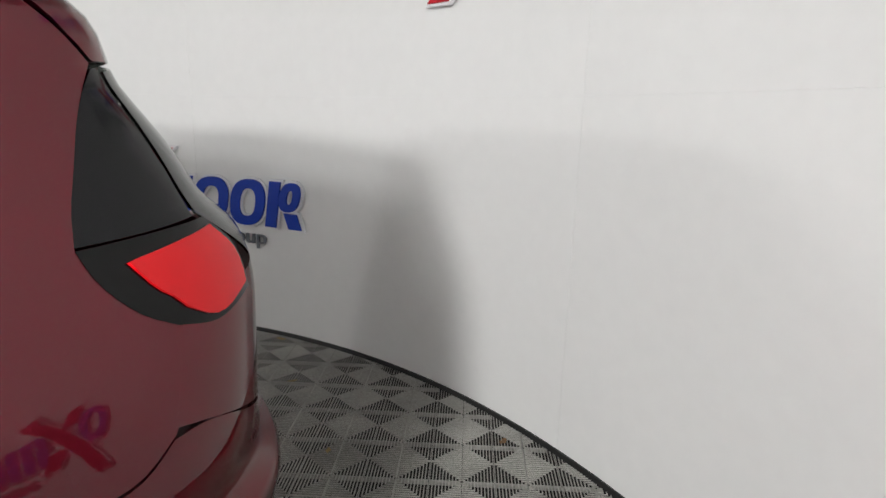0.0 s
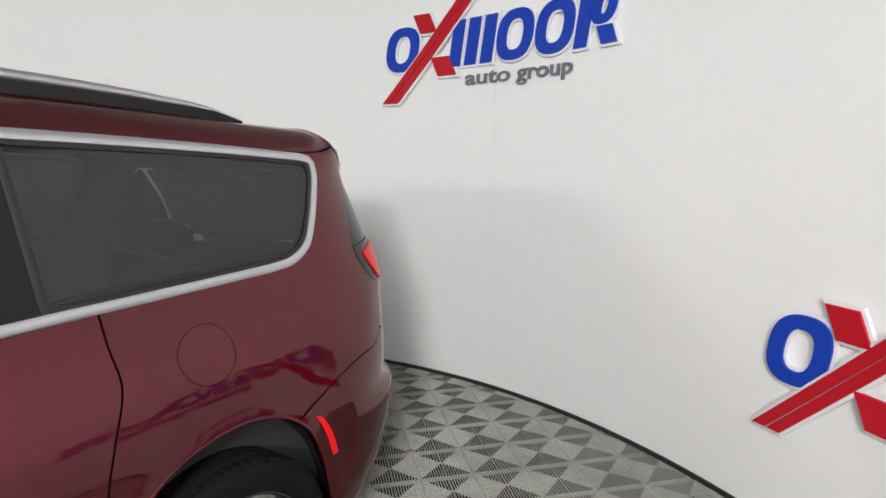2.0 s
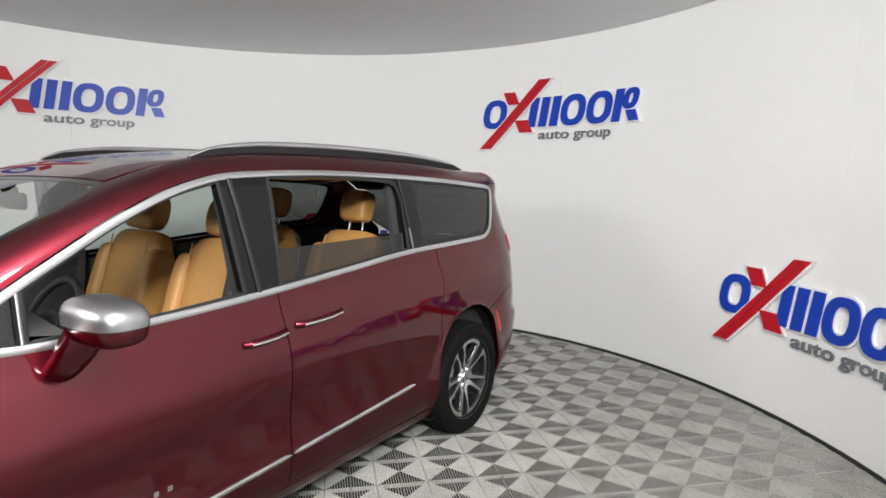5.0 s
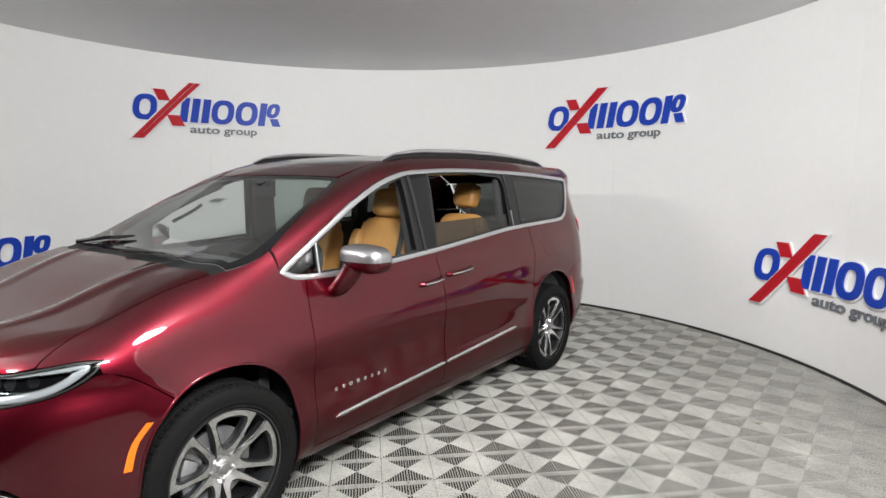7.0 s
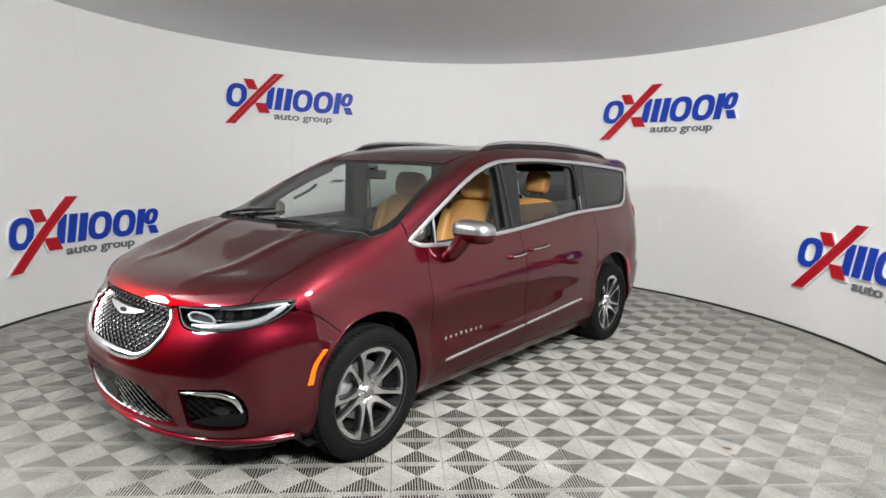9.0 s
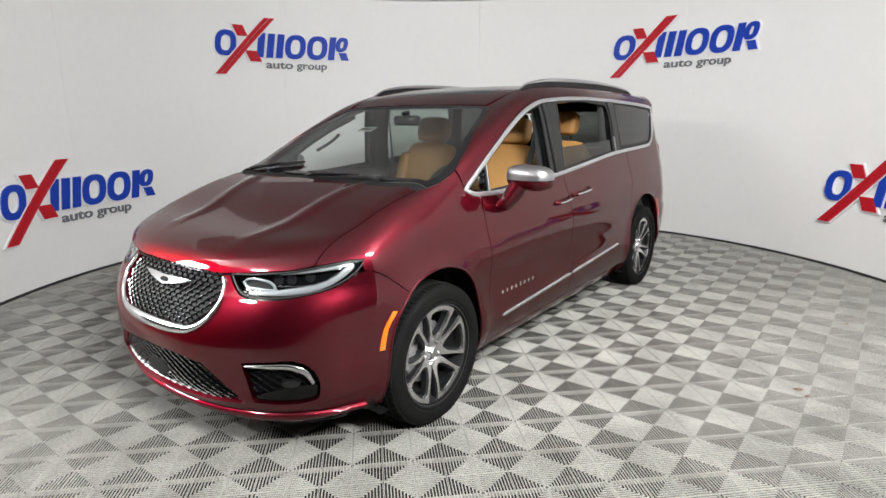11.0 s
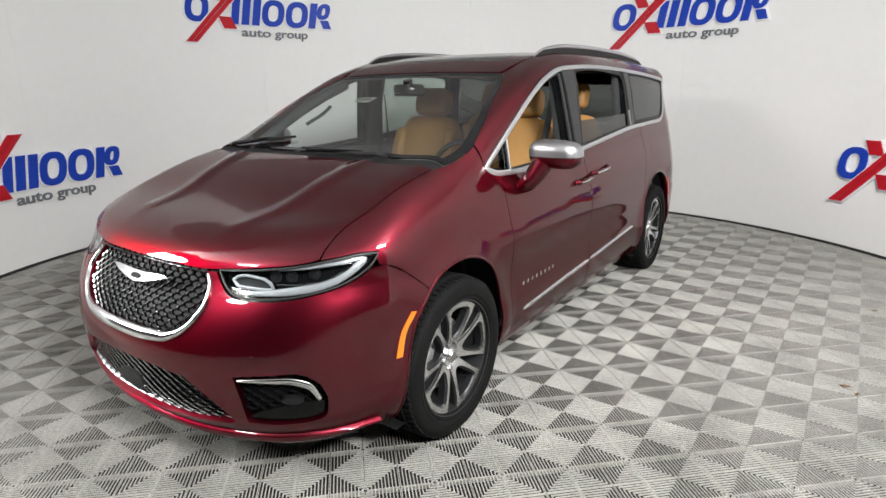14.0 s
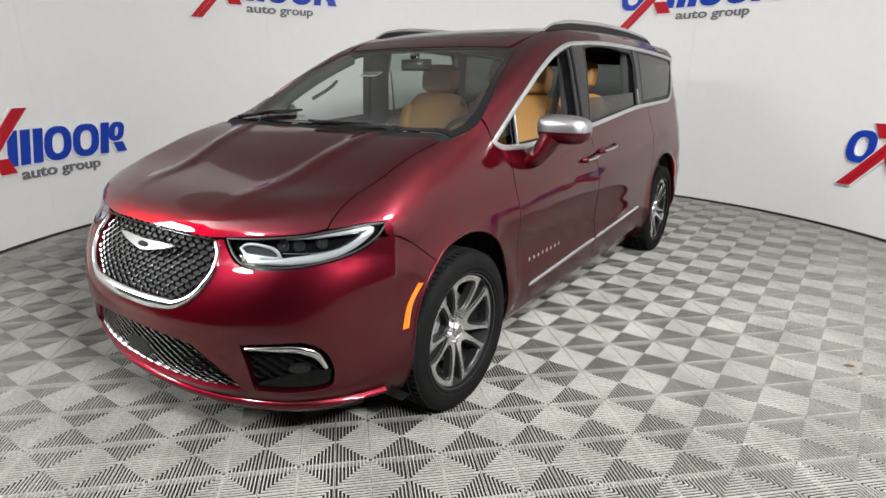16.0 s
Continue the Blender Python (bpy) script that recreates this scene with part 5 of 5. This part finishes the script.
        part("pocket", slab(shrink(p, -0.004), 0.034, back, 0.03, [shrink(h, 0.009)]), POCKET, spoke, "dark grey painted pocket", angle=0.5)
        a1 = a0 + math.radians(36)
        bm = bmesh.new()
        bmesh.ops.create_cone(bm, cap_ends=True, segments=6, radius1=0.0115, radius2=0.0105, depth=0.028)
        bmesh.ops.transform(bm, matrix=pose(0.062, 0.057 * math.cos(a1), 0.057 * math.sin(a1), 0, 90, 0), verts=bm.verts)
        part("lug_nut", bm, CHROME, wheel, angle=0.3)
    part("hub", lathe([(0.02, 0.075), (0.056, 0.074), (0.060, 0.066), (0.060, 0.034), (0.074, 0.034), (0.079, 0.030), (0.0805, 0.015), (0.0805, 0.0001)], 40), MACHINED, wheel, "alloy hub with a plain centre cap")
    part("centre_cap", lathe([(0.0806, 0.024), (0.083, 0.022), (0.0835, 0.0001)], 32), SATIN, wheel, "plain silver centre cap")
    part("brake_disc", lathe([(-0.012, 0.165), (0.012, 0.165), (0.012, 0.09), (0.04, 0.085), (0.04, 0.0001)], 48), BRAKE, wheel, "cast brake disc")
    cal = lathe([(-0.04, 0.112), (0.045, 0.112), (0.052, 0.125), (0.052, 0.165), (0.044, 0.180), (-0.04, 0.180), (-0.04, 0.112)], 60)
    kill = [f for f in cal.faces if not (math.radians(150) < math.atan2(f.calc_center_median().z, f.calc_center_median().y * side) % (2 * math.pi) < math.radians(208))]
    bmesh.ops.delete(cal, geom=kill, context="FACES")
    bmesh.ops.holes_fill(cal, edges=cal.edges[:])
    part("brake_caliper", cal, BRAKE, wheel, "grey brake caliper")
    return wheel


HUB = 0.342
first = make_wheel(pose(0.868, -0.010, HUB), 1)
for y in (-0.010, 3.077):
    for s in BOTH:
        if (y, s) != (-0.010, 1):
            w = copy_thing(first, pose(s * 0.868, y, HUB, 0, 0, 0 if s > 0 else 180))

# -- cabin --
cabin = [("cabin_floor", (-0.84, 0.35, 0.40), (0.84, 3.75, 0.44), TRIM), ("firewall", (-0.80, 0.28, 0.42), (0.80, 0.34, 1.02), TRIM),
         ("rear_bulkhead", (-0.74, 3.70, 0.42), (0.74, 3.76, 1.12), TRIM)]
for name, lo, hi, mat in cabin:
    bm = bmesh.new()
    box(bm, lo, hi, 0.01)
    part(name, bm, mat, van)
for s in BOTH:
    for name, y0, y1, z0, z1 in (("door_lining", 0.50, 1.53, 1.095, 1.12), ("door_lining", 1.55, 2.48, 1.13, 1.20), ("side_lining", 2.50, 3.70, 1.205, 1.225)):
        bm = bmesh.new()
        box(bm, (0.79, y0, 0.42), (0.855, y1, 1), 0.02)
        for v in bm.verts:
            if v.co.z > 0.7:
                k = (v.co.y - y0) / (y1 - y0)
                v.co.z += (z0 + (z1 - z0) * k) - 1.0
        bmesh.ops.transform(bm, matrix=Matrix.Diagonal((s, 1, 1, 1)), verts=bm.verts)
        part(name, bm, TRIM, van)
    for y0, y1, lean in ((1.40, 1.56, -0.06), (2.51, 2.64, -0.05)):
        bm = bmesh.new()
        box(bm, (0.775, y0, 1.10), (0.825, y1, 1.62), 0.015)
        for v in bm.verts:
            k = (v.co.z - 1.10) / 0.52
            v.co.x -= 0.055 * k
            v.co.y += lean * k
        bmesh.ops.transform(bm, matrix=Matrix.Diagonal((s, 1, 1, 1)), verts=bm.verts)
        part("pillar_lining", bm, TRIM, van)
    pts = np.array([(0.775, 0.40, 1.21), (0.735, 0.60, 1.34), (0.675, 0.82, 1.465), (0.62, 1.0, 1.55)]) * np.array([s, 1, 1])
    part("a_pillar_lining", tube(run(pts, 0.05), 0.032, 10, flatten=1.0), TRIM, van)
    pts = np.array([(0.69, 0.60, 1.30), (0.668, 0.64, 1.325), (0.655, 0.74, 1.375), (0.665, 0.80, 1.41)]) * np.array([s, 1, 1]) + np.array([-0.03 * s, 0.06, 0.0])
    part("grab_handle", tube(run(pts, 0.03), 0.011, 8), TRIM, van)
lining = both(np.concatenate([run([(0, 1.06, 1.6), (0.58, 1.05, 1.6)])[:-1], run([(0.58, 1.05, 1.6), (0.66, 1.5, 1.6), (0.67, 2.4, 1.6), (0.64, 3.65, 1.6)])[:-1], run([(0.64, 3.65, 1.6), (0, 3.7, 1.6)])]))
panel("headliner", lining, ABOVE, LINER, van, lift=-0.035, depth=0.02, grid=0.08, label="grey fabric headliner")
# dashboard
v = []
prof = [(0.13, 1.145), (0.36, 1.12), (0.48, 1.118), (0.66, 1.110), (0.80, 1.085), (0.86, 1.03), (0.85, 0.90), (0.80, 0.72), (0.72, 0.58)]
bm = bmesh.new()
rows = []
for x in np.linspace(-0.76, 0.76, 31):
    hump = 0.035 * math.exp(-((x - 0.37) / 0.2) ** 2)
    rows.append([bm.verts.new((x, y + 0.05 * abs(x) ** 2 * (1 if y < 0.6 else -0.4), z + hump * (1 if 0.6 < y < 0.85 and z > 1 else 0.3 if z > 1 else 0))) for y, z in prof])
for a, b in zip(rows, rows[1:]):
    for i in range(len(prof) - 1):
        bm.faces.new((a[i], a[i + 1], b[i + 1], b[i]))
part("dashboard", bm, DASH, van, "charcoal dashboard", angle=1.2)
bm = bmesh.new()
box(bm, (-0.15, 0.76, 0.98), (0.13, 0.785, 1.13), 0.01)
part("centre_screen", bm, BLACK, van, "dark dashboard screen")
bm = bmesh.new()
box(bm, (-0.13, 0.80, 0.42), (0.13, 1.45, 0.80), 0.03)
part("centre_console", bm, TRIM, van)
q = np.linspace(0, 2 * np.pi, 49)[:-1]
m = pose(0.38, 0.87, 1.055, 62, 0, 0)
ringpts = np.array([tuple(m @ Vector((0.176 * math.cos(a), 0.176 * math.sin(a), 0))) for a in q])
stw = part("steering_wheel", tube(ringpts, 0.015, 10, closed=True), TRIM, van, "charcoal steering wheel")
bm = bmesh.new()
box(bm, (-0.07, -0.06, -0.03), (0.07, 0.05, 0.01), 0.015)
for lo, hi in (((-0.18, -0.018, -0.01), (-0.05, 0.018, 0.004)), ((0.05, -0.018, -0.01), (0.18, 0.018, 0.004)), ((-0.02, -0.18, -0.01), (0.02, -0.04, 0.004))):
    b2 = bmesh.new()
    box(b2, lo, hi, 0.004)
    tmp = bpy.data.meshes.new("t")
    b2.to_mesh(tmp)
    b2.free()
    bm.from_mesh(tmp)
    bpy.data.meshes.remove(tmp)
bmesh.ops.transform(bm, matrix=m, verts=bm.verts)
part("wheel_hub", bm, TRIM, stw)
bm = bmesh.new()
box(bm, (-0.115, 0.90, 1.475), (0.115, 0.93, 1.545), 0.02, 3)
rv = part("rear_view_mirror", bm, BLACK, van, "black rear-view mirror")
part("mount", tube([(0, 0.91, 1.54), (0, 0.90, 1.57)], 0.03, 10), BLACK, rv)


def cushion(bm, lo, hi, puff, m):
    """A padded block with softened faces."""
    b2 = bmesh.new()
    bmesh.ops.create_cube(b2, size=2)
    bmesh.ops.subdivide_edges(b2, edges=b2.edges[:], cuts=7, use_grid_fill=True)
    lo, hi = np.array(lo), np.array(hi)
    c, h = (lo + hi) / 2, (hi - lo) / 2
    for v in b2.verts:
        p = np.array(v.co)
        e = 5.0
        k = (np.sum(np.abs(p) ** e)) ** (-1 / e) * np.max(np.abs(p))
        s = 1 + puff * (1 - np.min(np.sort(np.abs(p))[:2] ** 2))
        v.co = Vector(c + p * k * h * (1, s, 1))
    bmesh.ops.transform(b2, matrix=m, verts=b2.verts)
    tmp = bpy.data.meshes.new("t")
    b2.to_mesh(tmp)
    b2.free()
    bm.from_mesh(tmp)
    bpy.data.meshes.remove(tmp)
    return bm


def seat(x, y, wide, top, name, rest, gap):
    """A seat whose backrest foot stands at y, facing the nose."""
    base = new(name)
    base.parent = van
    base["label"] = "tan leather seat with a tall headrest on chrome posts"
    m0 = Matrix.Translation((x, y, 0))
    back = m0 @ pose(0, 0, 0.62, -16)
    bm = bmesh.new()
    cushion(bm, (-wide / 2, -0.52, 0.50), (wide / 2, 0.02, 0.70), 0.1, m0)
    part("cushion", bm, LEATHER, base, angle=1.2)
    h = top - 0.62
    bm = bmesh.new()
    cushion(bm, (-wide / 2 + 0.02, -0.065, -0.05), (wide / 2 - 0.02, 0.06, h), 0.15, back)
    part("backrest", bm, LEATHER, base, angle=1.2)
    for sx in (-1, 1):
        bm = bmesh.new()
        cushion(bm, (sx * (wide / 2 - 0.045) - 0.05, -0.105, 0.02), (sx * (wide / 2 - 0.045) + 0.05, 0.05, h - 0.10), 0.1, back)
        part("bolster", bm, LEATHER, base, angle=1.2)
        bm = tube([tuple(back @ Vector((sx * 0.055, 0, h - 0.03))), tuple(back @ Vector((sx * 0.055, -0.005, h + 0.10)))], 0.007, 8)
        part("headrest_post", bm, CHROME, base)
        seam = [tuple(back @ Vector((sx * (wide / 2 - 0.10), -0.085, z))) for z in np.linspace(0.05, h - 0.05, 8)]
        part("piping", tube(seam, 0.004, 6), LEATHER, base)
    bm = bmesh.new()
    cushion(bm, (-rest / 2, -0.075, h + gap), (rest / 2, 0.035, h + gap + 0.20), 0.25, back)
    part("headrest", bm, LEATHER, base, angle=1.2)
    bm = bmesh.new()
    cushion(bm, (-wide / 2 + 0.01, 0.055, -0.05), (wide / 2 - 0.01, 0.075, h - 0.02), 0.0, back)
    part("back_shell", bm, TRIM, base, angle=1.2)
    return base


for x in (0.38, -0.38):
    seat(x, 1.50, 0.56, 1.345, "front_seat", 0.29, 0.005)
    seat(x, 2.42, 0.52, 1.335, "second_row_seat", 0.21, 0.055)
# seat belts on the door pillars
for s in BOTH:
    pts = np.array([(0.70, 1.50, 1.48), (0.66, 1.48, 1.2), (0.62, 1.42, 0.85), (0.62, 1.40, 0.6)]) * np.array([s, 1, 1])
    part("seat_belt", tube(run(pts, 0.06), 0.022, 6, flatten=0.15), TRIM, van)
# underbody
bm = bmesh.new()
box(bm, (-0.80, -0.55, 0.19), (0.80, 3.85, 0.40), 0.05)
part("underbody", bm, MATT, van, "matt black underbody")
for y in (-0.010, 3.077):
    part("axle", tube([(-0.84, y, HUB), (0.84, y, HUB)], 0.04, 12), MATT, van)

# ---- ribbed floor tiles ----
floor = thing("floor", "grey ribbed plastic floor tiles laid diagonally over a dark slab, dusty with scuffs", "floor", kind="structure")
TILE = 0.2785
half = TILE / 2
v, f = [], []
N = 10
pitch = half / N
SLIT = 0.0011


def rib_box(x0, x1, ya, yb, top, turn):
    """A low bar with eased upper edges between two radii; its length tapers with the mitre where ya or yb is None."""
    c, s = turn
    k = len(v)
    for d, z in ((x1, top - 0.0055), (x1, top - 0.0008), (x1 - 0.0006, top), (x0 + 0.0006, top), (x0, top - 0.0008), (x0, top - 0.0055)):
        for y in (-d if ya is None else ya, d if yb is None else yb):
            v.append((d * c - y * s, d * s + y * c, z))
    for a in range(5):
        f.append((k + 2 * a, k + 2 * a + 1, k + 2 * a + 3, k + 2 * a + 2))


for turn in ((1, 0), (0, 1), (-1, 0), (0, -1)):
    for r in range(N):
        o, i = half - r * pitch - (0.0015 if r == 0 else 0.0), half - r * pitch - 0.0043
        rib_box(i, o, None, -SLIT, 0.0, turn)
        rib_box(i, o, SLIT, None, 0.0, turn)
    # the two webs that carry the ribs, with the joint between them
    c, s = turn
    for y0, y1 in ((-SLIT - 0.0016, -SLIT), (SLIT, SLIT + 0.0016)):
        k = len(v)
        for y, z in ((y0, -0.022), (y0, -0.0004), (y1, -0.0004), (y1, -0.022)):
            for d in (0.006, half - 0.0015):
                v.append((d * c - y * s, d * s + y * c, z))
        for a in range(3):
            f.append((k + 2 * a, k + 2 * a + 1, k + 2 * a + 3, k + 2 * a + 2))
tile_mesh = bpy.data.meshes.new("floor_tile")
tile_mesh.from_pydata(v, [], f)
tile_mesh.materials.append(RIB)
ANGLE, OFFU, OFFV = 44.5, 0.1120, 0.0722
ca, sa = math.cos(math.radians(ANGLE)), math.sin(math.radians(ANGLE))
spots = []
for i in range(-40, 41):
    for j in range(-40, 41):
        a, b = OFFU + (i + 0.5) * TILE, OFFV + (j + 0.5) * TILE
        x, y = a * ca + b * sa, a * sa - b * ca
        if math.hypot(x - CX, y - CY) < RADIUS + 0.15 or (-3.9 < x < 4.6 and -4.2 < y < 1.5):
            spots.append((x, y))
spots.sort(key=lambda p: math.hypot(p[0] - 1.9, (p[1] - 0.6) * 0.75))
for x, y in spots[:300]:
    ob = new("floor_tile", tile_mesh)
    ob.parent = floor
    ob.matrix_basis = pose(x, y, 0, 0, 0, ANGLE)
tv, tf = np.array(v), f
rot = np.array([(ca, -sa, 0), (sa, ca, 0), (0, 0, 1)])
tv = tv @ rot.T
vv = np.concatenate([tv + np.array([x, y, 0]) for x, y in spots[300:]])
ff = [tuple(i + k * len(tv) for i in q) for k in range(len(spots) - 300) for q in tf]
rest = mesh_object("floor_tiles", vv, ff, RIB, floor)
tagged(rest, kind="stuff")

# ---- small litter on the floor ----
STRAW = material("dry_leaf", (0.36, 0.27, 0.11), 0.8, vary=0.3, vary_scale=60)
BROWN = material("brown_floor_speck", (0.28, 0.17, 0.09), 0.9, vary=0.4, vary_scale=40)
rng = random.Random(11)


def leaf(x, y, long, turn, mat, label):
    bm = bmesh.new()
    mid, rim = [], []
    for i in range(9):
        u = i / 8
        w = 0.26 * long * math.sin(math.pi * u) ** 0.8 * rng.uniform(0.75, 1.15)
        h = 0.003 + 0.010 * long / 0.06 * (u - 0.5) ** 2 * rng.uniform(0.5, 1.5)
        row = [bm.verts.new((long * (u - 0.5), s * w, h + abs(s) * rng.uniform(0.001, 0.006))) for s in (-1, 0, 1)]
        mid.append(row)
    for a, b in zip(mid, mid[1:]):
        for i in range(2):
            bm.faces.new((a[i], a[i + 1], b[i + 1], b[i]))
    bmesh.ops.solidify(bm, geom=bm.faces[:], thickness=0.0008)
    ob = part("fallen_leaf", bm, mat, None)
    ob.matrix_world = pose(x, y, 0.0012, 0, 0, turn)
    return tagged(ob, label, "leaf", "litter on the floor")


for x, y, long, turn in ((-1.52, 5.31, 0.075, 20), (-0.91, 5.06, 0.05, 70), (-0.18, 4.84, 0.045, 140), (0.55, 4.56, 0.05, 30)):
    leaf(x, y, long, turn, STRAW, "dry straw-coloured leaf lying on the grey tiles")
# Brown specks in leaf shape; the first stands for a stain on the tiles.
for x, y, long, turn in ((0.29, 5.50, 0.06, 110), (2.45, 1.47, 0.05, 15), (2.50, 1.40, 0.035, 80), (2.60, 2.88, 0.04, 40), (1.46, 2.65, 0.035, 100)):
    leaf(x, y, long, turn, BROWN, "crumpled brown speck lying on the grey tiles")
